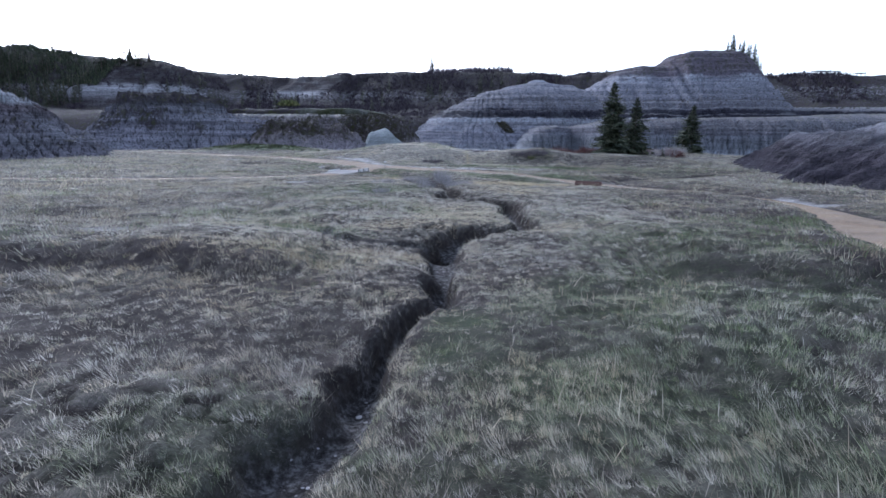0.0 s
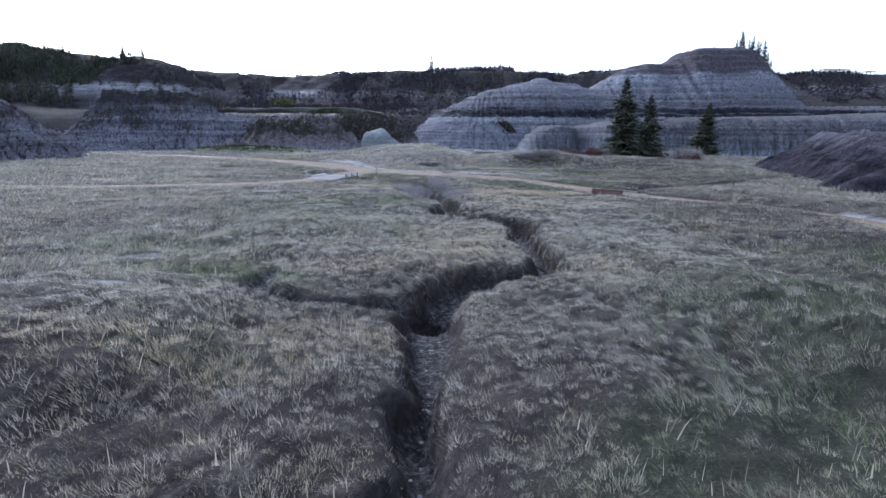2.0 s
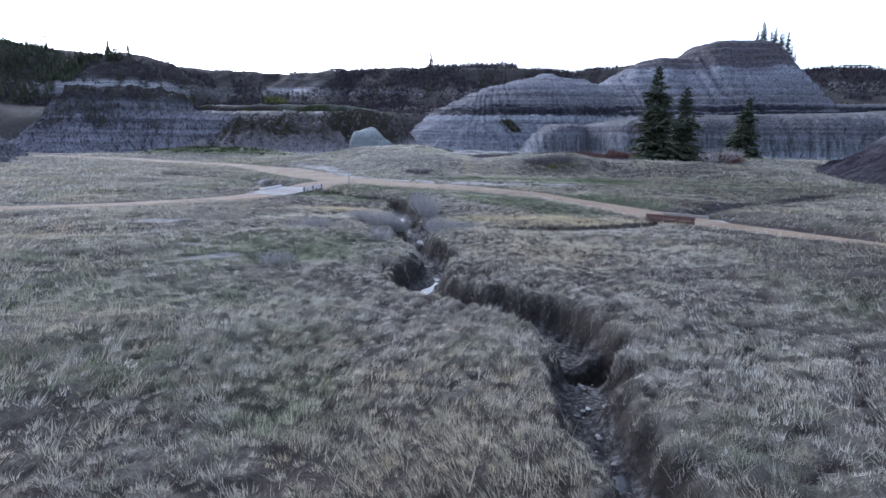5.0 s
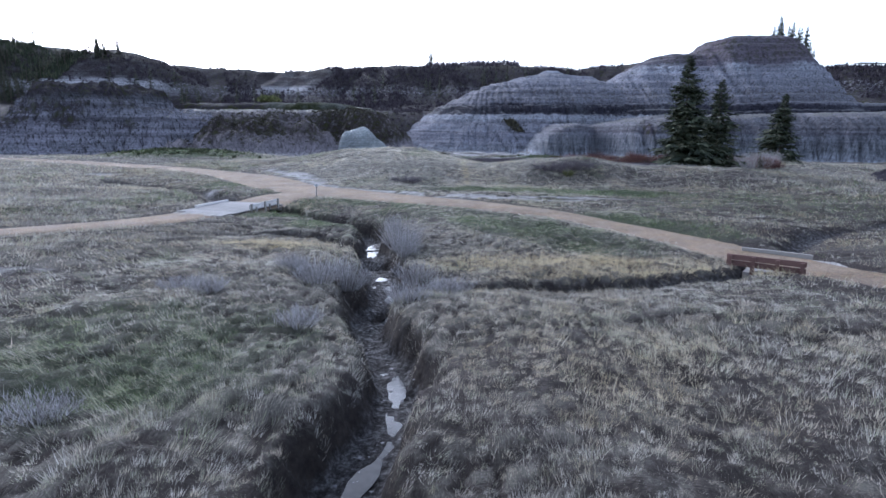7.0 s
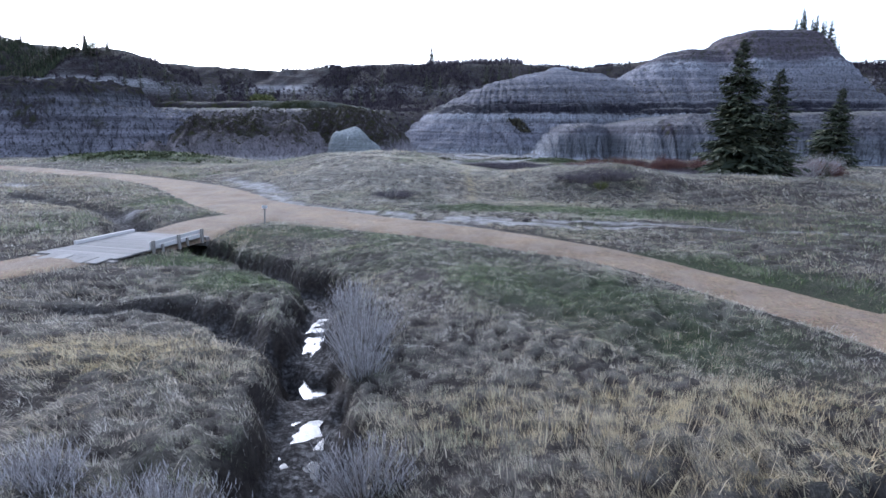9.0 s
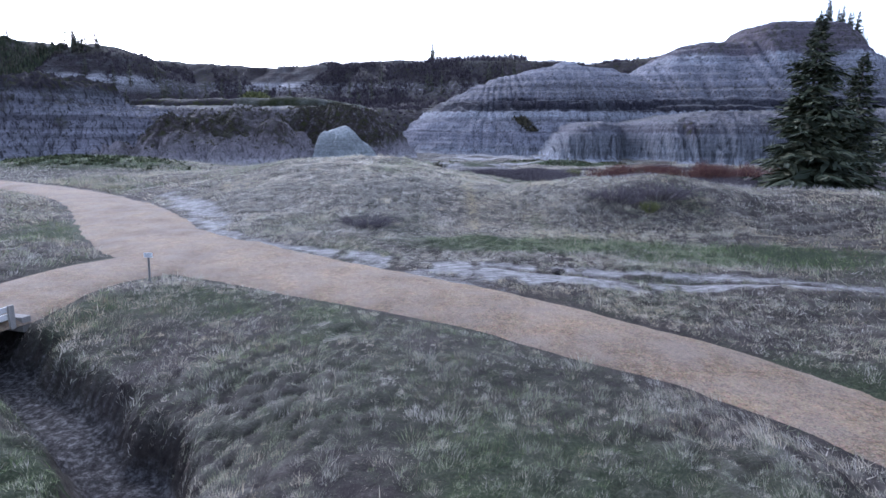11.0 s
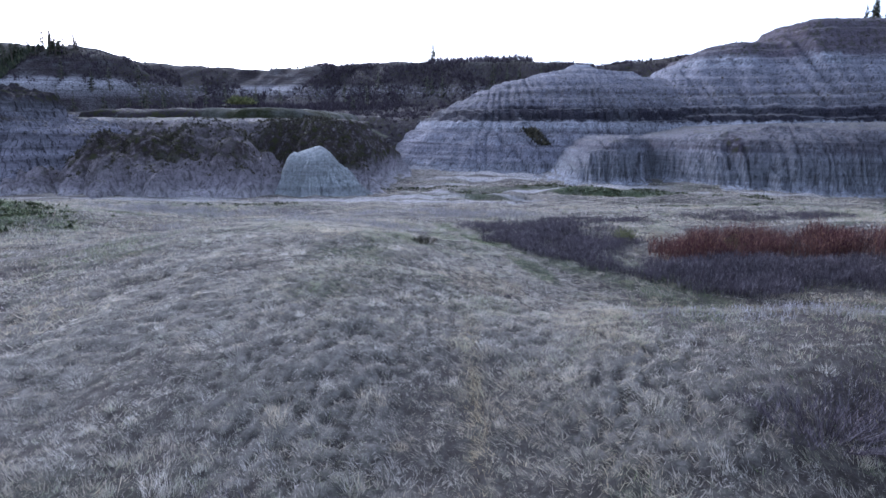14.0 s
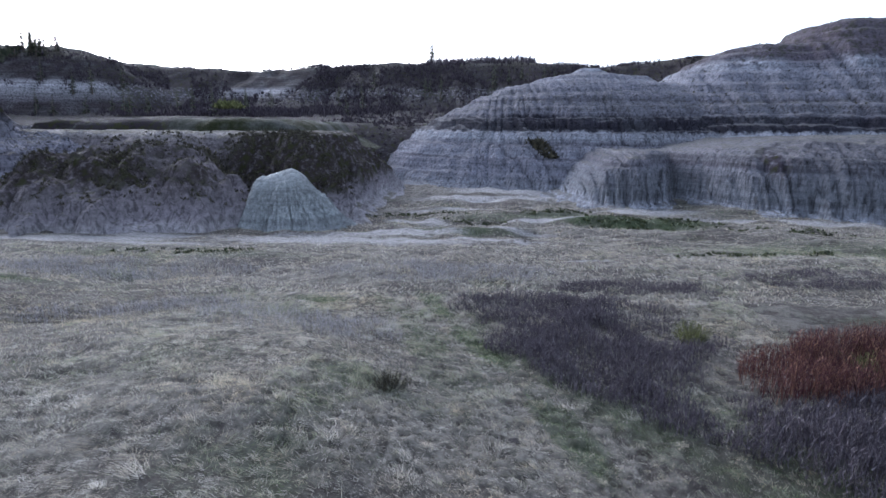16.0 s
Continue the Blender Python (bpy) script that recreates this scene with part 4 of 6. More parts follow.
def butte_level(x, y):
    wide = 2.8 * fbm(x / 11, y / 40, 101, 3)
    foot = np.interp(x, [-30, -14, 0, 12, 18, 24, 45, 70, 110, 160, 260], [238, 222, 206, 203, 208, 201, 200, 197, 194, 186, 176]) + wide
    end = (x + 17.5 + 0.30 * (y - 215) * (y < 215)) * 1.15 + 0.8 * fbm(x / 5, y / 5, 104, 3)
    d = np.minimum(y - foot, end)
    front = .15 + .85 * smooth(-2, 7, end - (y - foot))
    fans, flutes = rills(x + 0.3 * y, y, 111, 3.6), rills(x, y, 115, 1.7)
    d1 = d - front * (2.8 * fans + 1.6 * flutes) * smooth(8.5, 4.5, d) * (.3 + .7 * smooth(-1, 3, d)) - front * (2.4 * rills(x, y, 116, 2.9) + 1.6 * flutes + 2.6 * gutters(x, y, 117, 1.9)) * smooth(7.5, 9, d) * smooth(17, 13, d) - front * 1.6 * gutters(x + .2 * y, y, 119, 2.6) * smooth(-1, 1, d) * smooth(9, 7, d)
    z = np.interp(d1, [-12, -3, 0, 2.4, 4.6, 5.4, 6.6, 9.2, 10.6, 12.0, 15, 60, 200], [-6, -1.7, -1.0, 1.6, 3.7, 4.0, 6.3, 7.2, 9.9, 11.9, 12.7, 15, 17])
    z = np.where(z < 8, benches(z, x, y, 118, 2.2), z)
    dome = ((np.maximum(25 - x, 0) / 37) ** 2 + (np.maximum(x - 25, 0) / 44) ** 2 + (np.maximum(237 - y, 0) / 30) ** 2 + (np.maximum(y - 237, 0) / 50) ** 2) ** 0.5
    r2 = dome + (0.07 * rills(x + .6 * y, y, 121, 5.0) + .045 * rills(x, y, 122, 2.4)) * smooth(0.08, .4, dome) * smooth(-16, 8, x) + 0.02 * fbm(x / 6, y / 6, 124, 3)
    z2 = benches(11.6 + 12.2 * np.interp(r2, [0, .05, .14, .3, .5, .7, .92, 1.0, 1.3, 3], [1, .985, .91, .80, .66, .46, .13, 0, -.6, -5]) - .6 * gutters(x + .4 * y, y, 128, 2.6) * smooth(.1, .4, dome) * smooth(-6, 10, x), x, y, 125, 2.6)
    # the great dome behind, with its lower shoulder
    big = ((np.maximum(84 - x, 0) / 32) ** 2 + (np.maximum(x - 96 + .35 * np.maximum(y - 240, 0), 0) / 23) ** 2 + (np.maximum(237 - y, 0) / 36) ** 2 + (np.maximum(y - 246, 0) / 40) ** 2) ** 0.5
    low_ = ((np.maximum(66 - x, 0) / 38) ** 2 + (np.maximum(x - 72, 0) / 40) ** 2 + (np.maximum(238 - y, 0) / 34) ** 2 + (np.maximum(y - 252, 0) / 60) ** 2) ** 0.5
    worn = (0.07 * rills(x, y, 131, 9) + .045 * rills(x, y, 132, 3.5))
    steps, parts = [0, .12, .25, .36, .55, .78, 1.0, 1.3, 3], [1, .985, .93, .80, .55, .24, 0, -.4, -4]
    r3 = big + worn * smooth(.2, .6, big) + 0.03 * fbm(x / 12, y / 12, 134, 4)
    r4 = low_ + worn * smooth(.2, .6, low_) + 0.03 * fbm(x / 12, y / 12, 136, 4)
    z3 = ledges(np.maximum(11.4 + 23.3 * np.interp(r3, steps, parts), 11.4 + 17.6 * np.interp(r4, steps, parts)) - .6 * gutters(x + .4 * y, y, 139, 3.0), x, y, 135, 2.3, .3)
    return np.maximum.reduce([z, np.minimum(z2, z + 30), np.minimum(z3, z + 40)]) + 0.10 * fbm(x / 1.4, y / 1.4, 137, 3) + .30 * (crags(x / 4, y / 4, 138, 2) - .4)


def outcrop_level(x, y):
    foot = np.interp(x, [8, 14, 17, 21, 25, 28, 31, 34, 37, 39.5, 42, 50, 62, 80, 120], [190, 180, 174.5, 172, 172.5, 177.5, 183.5, 178.5, 170, 166.5, 163, 161, 160, 157, 152]) + 1.8 * fbm(x / 7, y / 20, 151, 3)
    a, b = y - foot, (x - 13.6) * .8
    d = .5 * (a + b - np.sqrt((a - b) ** 2 + 9)) + .4
    front = .2 + .8 * smooth(-1, 4, b - a)
    ribs = rills(x, y, 155, 3.8) * 3.4 + rills(x, y, 158, 1.5) * 2.2 + 5.0 * blob(x, y, 42.5, 172, 1.1, 14, -8) + 5.0 * blob(x, y, 31.0, 178, 1.7, 12, 0)
    d1 = d - front * ribs * smooth(7, 3.4, d) * (.4 + .6 * smooth(-1, 2, d)) - 1.6 * rills(x, y, 159, 2.2) * smooth(4, 6, d) * smooth(11, 8, d)
    rise = np.interp(x, [14, 20, 30, 38, 46, 60, 80, 120], [7.0, 8.0, 6.1, 7.2, 8.3, 8.7, 9.2, 10])
    d1 = d1 - front * (2.2 * gutters(x, y, 164, 2.1) + 1.4 * gutters(x + .15 * y, y, 166, .9)) * smooth(5.5, 3.5, d) * smooth(-1, 1, d) - 1.2 * gutters(x + .3 * y, y, 168, 3.4) * smooth(4, 6, d) * smooth(12, 9, d)
    z = np.interp(d1, [-9, -2.5, 0, 1.2, 3.0, 3.7, 4.5, 7, 9.5, 12, 40], [-.9, -.26, -.1, .18, .52, .54, .66, .84, .95, 1.0, 1.02]) * rise
    return benches(z, x, y, 160, 2.4) + 0.06 * fbm(x, y, 161, 3) + .35 * (crags(x / 2.6, y / 2.6, 163) - .45)


def cone_level(x, y):
    u, v = x + 22.3, y - 154.3
    ru, rv = np.maximum(u, 0) / 6.7 + np.maximum(-u - 3.6, 0) / 2.8, np.maximum(-v, 0) / 6.6 + np.maximum(v, 0) / 9.0
    r = .5 * np.hypot(ru, rv) + .5 * (ru ** 1.25 + rv ** 1.25) ** .8
    ang = np.arctan2(v / 6.6, (u + .8) / 6.6)
    furrow = rills(ang * 5, r * .5, 171, 1.0) * 0.13 + rills(ang * 11, r * .5, 174, 1.0) * 0.17 + .10 * gutters(ang * 24, r * 4, 175, 1.0, 4)
    r = r + furrow * smooth(0.15, .6, r) + 0.04 * fbm(x / 1.5, y / 1.5, 176, 3)
    z = np.interp(r, [0, .1, .25, .45, .65, .85, 1.0, 1.15, 1.6], [5.2, 5.05, 4.4, 3.1, 1.75, .3, -.9, -1.4, -4])
    return z - .28 * np.maximum(-u, 0) - .02 * u * u * (np.abs(u) < 3) + 0.03 * fbm(x / .5, y / .5, 178, 3) + .12 * (crags(x / .9, y / .9, 179, 2) - .4)


def mound_level(x, y):
    rough = .12 * fbm(x / 1.6, y / 1.6, 191, 4) + 1.7 * (crags(x / 4.2, y / 4.2, 192) - .6) + .7 * (crags(x / 1.5, y / 1.5, 193, 2) - .55)
    ribs = rills(x + .3 * y, y, 187, 7.0) * 2.0 + rills(x, y, 189, 2.1) * .5 + 1.8 * gutters(x + .2 * y, y, 190, 4.6) + .5 * gutters(x - .2 * y, y, 194, 1.3)
    # the rounded front mound
    foot = np.interp(x, [-90, -60, -50, -40, -34, -30, -26, -20], [140, 142, 142.5, 144, 145, 147, 151, 157]) + 2.8 * fbm(x / 8, y / 18, 181, 3)
    near, right, left = y - foot, (-23.2 - .45 * (y - 150) - x) * 1.35, (x + 62.5) * .95
    inside = np.minimum(np.minimum(near, right), left)
    soft_ = (np.maximum(near, .3) ** -4 + np.maximum(right, .3) ** -4 + np.maximum(left, .3) ** -4) ** (-1 / 4)
    d = np.where(inside > .3, soft_, inside) + .9 * fbm(x / 3, y / 3, 184, 3)
    z1 = np.interp(d - ribs * smooth(15, 4, d) * (.4 + .6 * smooth(-1, 3, d)), [-9, -1.5, 0, 1.5, 3.2, 6, 7.0, 10, 11.5, 14, 18, 24, 70], [-6, -1.8, -.9, .8, 2.6, 4.2, 5.3, 6.7, 7.7, 8.5, 9.2, 9.6, 9.5])
    # the darker step behind it, on to the mouth of the side valley
    foot = np.interp(x, [-60, -30, -24, -20, -14, -9], [166, 162, 158, 158.5, 158, 161]) + 1.4 * fbm(x / 5, y / 14, 183, 3)
    d = np.minimum(y - foot, (-15.6 - x) * 1.15 + 1.6 * fbm(x / 3, y / 3, 185, 3))
    z2 = np.interp(d - ribs * smooth(11, 3, d) * (.4 + .6 * smooth(-1, 3, d)), [-9, -1.5, 0, 1.5, 3.4, 5, 6.2, 8, 9.2, 10, 13, 50, 70], [-6, -1.8, -.9, .8, 3.2, 4.4, 6.0, 7.2, 8.3, 8.7, 9.1, 9.5, 9.5])
    z = np.maximum(z1, z2)
    z = np.where(z < 8.6, benches(z, x, y, 198, 2.7), z)
    return z + rough * smooth(-1, 1.5, z) * (1 - .85 * smooth(8.4, 9.3, z)) - 16 * smooth(197, 206, y)


def bank_level(x, y):
    """A low dark-green grass step across the terrace behind the mounds."""
    front = 184 + 3 * fbm(x / 14, y / 20, 195, 2) + .05 * np.abs(x + 45)
    d = np.minimum(y - front, np.minimum(-30 - x, x + 78) * .6)
    return np.interp(d, [-6, 0, .9, 2.2, 8, 40], [5, 9.0, 10.8, 11.5, 11.7, 11.8]) + .3 * fbm(x / 4, y / 4, 197, 3) - .7


def left_butte_level(x, y):
    foot = np.interp(x, [-140, -115, -108, -98, -85, -72, -64, -58, -40], [180, 160, 152, 146, 144, 146, 148, 150, 160]) + 2.6 * fbm(x / 8, y / 20, 201, 3)
    d = np.minimum(y - foot, (x + 102.5) * .9)
    ribs = rills(x + .2 * y, y, 205, 4.6) * 4.4 + rills(x, y, 208, 2.0) * 1.6 + 3.0 * gutters(x + .2 * y, y, 210, 2.9)
    z = np.interp(d - ribs * smooth(14, 4, d) * (.35 + .65 * smooth(-1, 4, d)), [-9, -2, 0, 3, 7, 8.2, 10.5, 14, 60], [-5, -1.6, -.8, 2.4, 6.3, 7.0, 9.2, 9.7, 9.9]) * np.where(d > 0, np.interp(x, [-78, -66, -52], [1, .82, .6]), 1)
    cap = np.hypot((x + 86.8) / 13, (y - 170) / 15) + 0.12 * fbm(x / 5, y / 5, 211, 3) + 0.10 * rills(x, y, 213, 3)
    z = np.maximum(z, np.interp(cap, [0, .6, .8, .95, 1.1, 1.6, 4], [14.7, 14.5, 13.9, 12.2, 9.6, 3, -30]))
    return benches(z, x, y, 214, 2.5) + 0.12 * fbm(x / 1.6, y / 1.6, 215, 3) + (2.0 * (crags(x / 4, y / 4, 217) - .6) + .8 * (crags(x / 1.5, y / 1.5, 218, 2) - .55)) * smooth(-1, 1.5, z) - 16 * smooth(197, 206, y)


def near_left_level(x, y):
    u, v = (x + 91.5) / 30, (y - 98) / 22
    r, ang = np.hypot(u, v), np.arctan2(v, u)
    furrow = rills(ang * 9, r * 2, 221, 1.0) * .16 + rills(ang * 21, r * 3, 224, 1.0) * .10
    r = r + furrow * smooth(.1, .5, r) + 0.05 * fbm(x / 5, y / 5, 227, 3)
    return np.interp(r, [0, .15, .4, .62, .85, 1.0, 1.2, 1.5], [18, 16.6, 12.3, 8.0, 3.0, .2, -1.5, -4]) + 0.2 * fbm(x / 1.3, y / 1.3, 229, 3)


def near_right_level(x, y):
    foot = np.interp(y, [-40, -20, 5, 20, 34, 47, 57, 66, 74, 85, 100, 112], [66, 54, 44, 38, 33, 31, 31.5, 32.5, 33.5, 36.5, 42, 54]) + 1.6 * fbm(y / 7, x / 12, 231, 3)
    d = np.minimum(np.minimum(x - foot, (111 - y) * .9), np.minimum((y + 36) * .7, (104 - x) * .8))
    ribs = rills(y + .4 * x, x, 235, 4.2) * 3.0 + rills(y, x, 238, 1.7) * 1.2
    z = np.interp(d - ribs * smooth(13, 3, d) * (.35 + .65 * smooth(-1, 3, d)), [-9, -1.5, 0, 2, 6, 9, 14, 30, 60, 90], [-4, -.6, .2, 1.4, 3.6, 4.5, 4.9, 6.5, 8, 8])
    return z + 1.3 * (crags(x / 6, y / 6, 244) - .5) * smooth(0, 3, d) + 0.9 * fbm(x / 8, y / 8, 241, 3) * smooth(3, 10, d) + 0.15 * fbm(x / 1.2, y / 1.2, 243, 3)


RIM_X = [-900, -420, -285, -240, -215, -190, -165, -150, -120, -60, 20, 60, 100, 160, 220, 420, 900]
RIM_TOP = [55, 52, 50.5, 48, 44.4, 41.6, 40.2, 39.4, 38.8, 41.8, 42.4, 39.0, 43.0, 34, 34.5, 41, 46]


def rim_level(x, y):
    crest = np.interp(x, [-900, -420, -300, -245, -205, -172, -145, -100, 0, 80, 150, 200, 420, 900], [260, 300, 335, 352, 385, 400, 404, 400, 402, 385, 345, 325, 280, 240])
    crest = crest + 9 * fbm(x / 40, y / 90, 251, 3)
    top = np.interp(x, RIM_X, RIM_TOP) + 0.5 * vnoise(x / 25, y / 60, 255)
    d = y - crest
    furrow = rills(x, y, 257, 17) * 8 * smooth(-75, -25, d) * smooth(0, -12, d)
    f = np.interp(d - furrow, [-150, -95, -62, -45, -20, -6, 4, 40], [0, .08, .20, .36, .74, .95, 1, 1.03])
    z = 10.5 + (top - 10.5) * f
    # a pale bluff on the far side and the white foot of the wooded spur
    bluff = np.hypot((x + 106) / 25, (y - 398) / 26) + 0.10 * fbm(x / 7, y / 7, 261, 3) + .05 * rills(x, y, 262, 4)
    z = np.maximum(z, np.interp(bluff, [0, .5, .66, .74, .84, 1.0, 1.3], [36, 33.5, 30.0, 29.0, 23.5, 18, 8]))
    spur = np.hypot((x + 193) / 50, (y - 354) / 46) + 0.06 * rills(x, y, 264, 6) * smooth(208, 220, y) + 0.04 * fbm(x / 6, y / 6, 266, 3)
    z = np.maximum(z, np.interp(spur, [0, .2, .46, .7, .83, .88, .98, 1.1, 1.4], [44.4, 43.8, 39.0, 32.0, 27.6, 26.5, 20.5, 14.5, 5]))
    floor_ = np.interp(y, [200, 235, 300], [8.5, 10.5, 12])
    near = smooth(205, 238, y)
    return np.where(y < 238, np.minimum(z, floor_) * near - 6 * (1 - near), z) + 0.5 * fbm(x / 8, y / 8, 268, 4) * near


def build_hills():
    step = np.arange
    hill("hill_right_butte", np.concatenate([step(-32, -18, .5), step(-18, 50, 0.22), step(50, 100, .4), step(100, 178, 0.9)]), np.concatenate([step(186, 198, .5), step(198, 220, 0.24), step(220, 256, 0.6), step(256, 345, 2.2)]), butte_level, M_BUTTE, "banded grey badlands butte with a dark coal seam and a rounded brown top",
         lambda x, y, z: 0.6 * smooth(24.5, 27, z + 1.5 * fbm(x / 9, y / 9, 301, 2)) + 0.3 * smooth(12.5, 14, z) * smooth(20, 16, z),
         lambda x, y, z: np.clip(smooth(22.6, 23.2, z) * (x < 45) + smooth(21.5, 23, z) * smooth(25.6, 24.6, z) * (blob(x, y, 57, 240, 8, 90, 0, 2) + blob(x, y, 78, 240, 4, 90, 0, 2) + blob(x, y, 97, 240, 5, 90, 0, 2)), 0, 1))
    hill("hill_front_outcrop", np.concatenate([step(9, 58, 0.17), step(58, 110, 0.5)]), np.concatenate([step(152, 186, 0.2), step(186, 204, .8)]), outcrop_level, M_OUTCROP, "low grey clay bench with furrowed cliffs before the butte", lambda x, y, z: 1.0 * blob(x, y, 39.5, 170, 1.3, 6, 0, 2) * smooth(3, 4.5, z) + 1.0 * blob(x, y, 30, 177, 2.2, 5, 0, 2) * smooth(4.5, 2.5, z), lambda x, y, z: .9 * smooth(.1, -.7, z))
    hill("hill_clay_cone", step(-31, -11, 0.14), step(142, 164, 0.15), cone_level, M_CONE, "small pale grey-green clay cone with fine erosion furrows")
    hill("hill_brown_mound", step(-78, -5, 0.25), np.concatenate([step(138, 174, 0.25), step(174, 206, 1)]), mound_level, M_MOUND, "rounded brown clay mound with scrub patches and a grassy flat top",
         lambda x, y, z: np.clip((.95 * blob(x, y, -51, 152, 11, 9, 0, 2) + .6 * blob(x, y, -36, 152, 6, 3.5, 0, 2)) * smooth(-.5, 5.5, z + 2.5 * fbm(x / 2.5, y / 2.5, 313, 3)) * smooth(9.4, 8.4, z) + smooth(157, 162, y) * smooth(1, 2.5, z) * smooth(9.6, 8.8, z) * smooth(-40, -35, x + 2 * fbm(x / 3, y / 3, 311, 2)) + .55 * smooth(1.5, 5, z) * smooth(-.1, .5, fbm(x / 3.5, y / 3.5, 315, 3)) * (y < 160) * smooth(-11, -16, x + 2 * fbm(x / 3, y / 3, 312, 2)), 0, 1),
         lambda x, y, z: np.clip(.7 * blob(x, y, -29.8, 150, 1.6, 6, 0, 2) * smooth(3.5, 5.5, z) + blob(x, y, -40.5, 153, 2.6, 5, 0, 2) * smooth(7, 7.8, z) + .9 * smooth(.5, -.4, z) + .6 * blob(x, y, -11.5, 163, 2.4, 5, 0, 2) + smooth(9.2, 9.6, z + .5 * fbm(x / 2, y / 2, 309, 2)) * .3, 0, 1))
    hill("hill_green_bank", step(-94, -22, 0.6), step(178, 222, 0.6), bank_level, M_BANK, "low dark-green grassy step across the terrace", lambda x, y, z: smooth(-50, -56, x), sink=-7)
    hill("hill_left_butte", step(-114, -44, 0.28), np.concatenate([step(138, 176, 0.28), step(176, 206, 1)]), left_butte_level, M_LEFT, "dark-capped grey badlands butte with gullied slopes", lambda x, y, z: 0.8 * smooth(11, 12, z) + .8 * smooth(.15, .6, fbm(x / 7, y / 7, 307, 3)) * smooth(3, 5, z) * smooth(12, 9, z))
    hill("hill_near_left", step(-127, -58, 0.36), step(70, 126, 0.36), near_left_level, M_NEAR, "steep furrowed brown-grey clay hill with a pale crest")
    hill("hill_near_right", np.concatenate([step(18, 70, 0.52), step(70, 112, 2)]), np.concatenate([step(-42, 8, 2.2), step(8, 114, 0.5)]), near_right_level, M_DUNE, "dark bare clay slope with pale worn crests beside the path")
    wide = np.concatenate([step(-880, -300, 9.0), step(-300, 240, 2.1), step(240, 880, 9.0)])
    deep = np.concatenate([step(190, 240, 5.0), step(240, 425, 2.0), step(425, 1500, 30.0)])
    hill("hill_canyon_rim", wide, deep, rim_level, M_RIM, "far wooded canyon side rising to the level prairie rim",
         lambda x, y, z: np.clip(1 - blob(x, y, -106, 385, 24, 22, 0, 3) - blob(x, y, -193, 320, 46, 22, 0, 3), 0, 1) * smooth(43, 38, z) * .9, sink=30)


# ---------------------------------------------------------------- grass
def ribbons(base, tip, width, bend):
    """Blades from base to tip with a bent middle: (n, 5) vertices, a quad and a triangle each."""
    n = len(base)
    axis = tip - base
    side = np.stack([-axis[:, 1], axis[:, 0], np.zeros(n)], 1) + 1e-4
    turn = np.random.uniform(0, math.pi, n)
    side /= np.linalg.norm(side, axis=1)[:, None]
    up = np.cross(axis / np.maximum(np.linalg.norm(axis, axis=1), 1e-6)[:, None], side)
    side = side * np.cos(turn * 0.6 - 0.9)[:, None] + up * np.sin(turn * 0.6 - 0.9)[:, None]
    half = side * (width / 2)[:, None]
    mid = base + axis * 0.5
    mid[:, 2] += bend
    v = np.stack([base - half, base + half, mid - half * .8, mid + half * .8, tip], 1).reshape(-1, 3)
    k = (np.arange(n) * 5)[:, None]
    return v, [k + np.array([[0, 1, 3, 2]]), k + np.array([[2, 3, 4]])]


def spikes(base, tip, width):
    """One narrow triangle for each blade."""
    n = len(base)
    a = np.random.uniform(0, 2 * math.pi, n)
    half = np.stack([np.cos(a), np.sin(a), np.zeros(n)], 1) * (width / 2)[:, None]
    return np.stack([base - half, base + half, tip], 1).reshape(-1, 3), [np.arange(n * 3).reshape(-1, 3)]


def mound_turf(x, y):
    """1 on the pale grassed mounds and the flats behind them."""
    return np.clip(1.1 * blob(x, y, -6, 95, 14, 14, 0, 2) * smooth(80.5, 83, y) + .3 * blob(x, y, 9, 93, 12, 7, 0, 2) + .55 * smooth(100, 108, y), 0, 1)


def dead_and_shaded(x, y):
    """1 where the turf is darkened: dead plants, shaded bank faces, ground under brush."""
    n = .3 * fbm(x / 1.1, y / 1.1, 431, 2)
    return np.clip(sum(much * blob(x, y, cx, cy, rx, ry, turn, 2) for cx, cy, rx, ry, turn, much in ((-9.5, 18, 5, .9, 0, 1), (7.8, 17.9, 2.4, .7, -12, 1), (-3.8, 16.5, 1.6, .6, 20, .7), (22, 76, 14, 9, 0, .55), (9, 90, 5, 3.2, 0, .75), (10, 94.5, 5.5, 3, 0, .6), (11, 97, 6, 5.5, 0, .6), (-5.5, 85, 2, .9, 0, .6), (6, 98, 4, 6, 20, .35), (7.5, 18, 5.5, 8, 0, .4), (-9, 13, 4, 4, 0, .3), (17, 42, 9, 15, 0, .45), (2.6, 11, 2.6, 5, 0, .12), (10, 101, 5, 3, 0, .5), (15, 106.3, 10, 3, 0, .8), (5.5, 113.5, 4.5, 5, -25, .6), (14, 24, 8, 12, 0, .4), (14, 62, 9, 5, -45, .35), (-1.5, 68.5, 6, 4.5, -20, .4), (-7, 71, 4, 3, 0, .35), (4.5, 61.5, 5, 2.4, -42, .25))) * (1 + n) + .25 * smooth(.25, .8, fbm(x / 1.7, y / 1.7, 433, 3)) * smooth(92, 100, y), 0, 1)


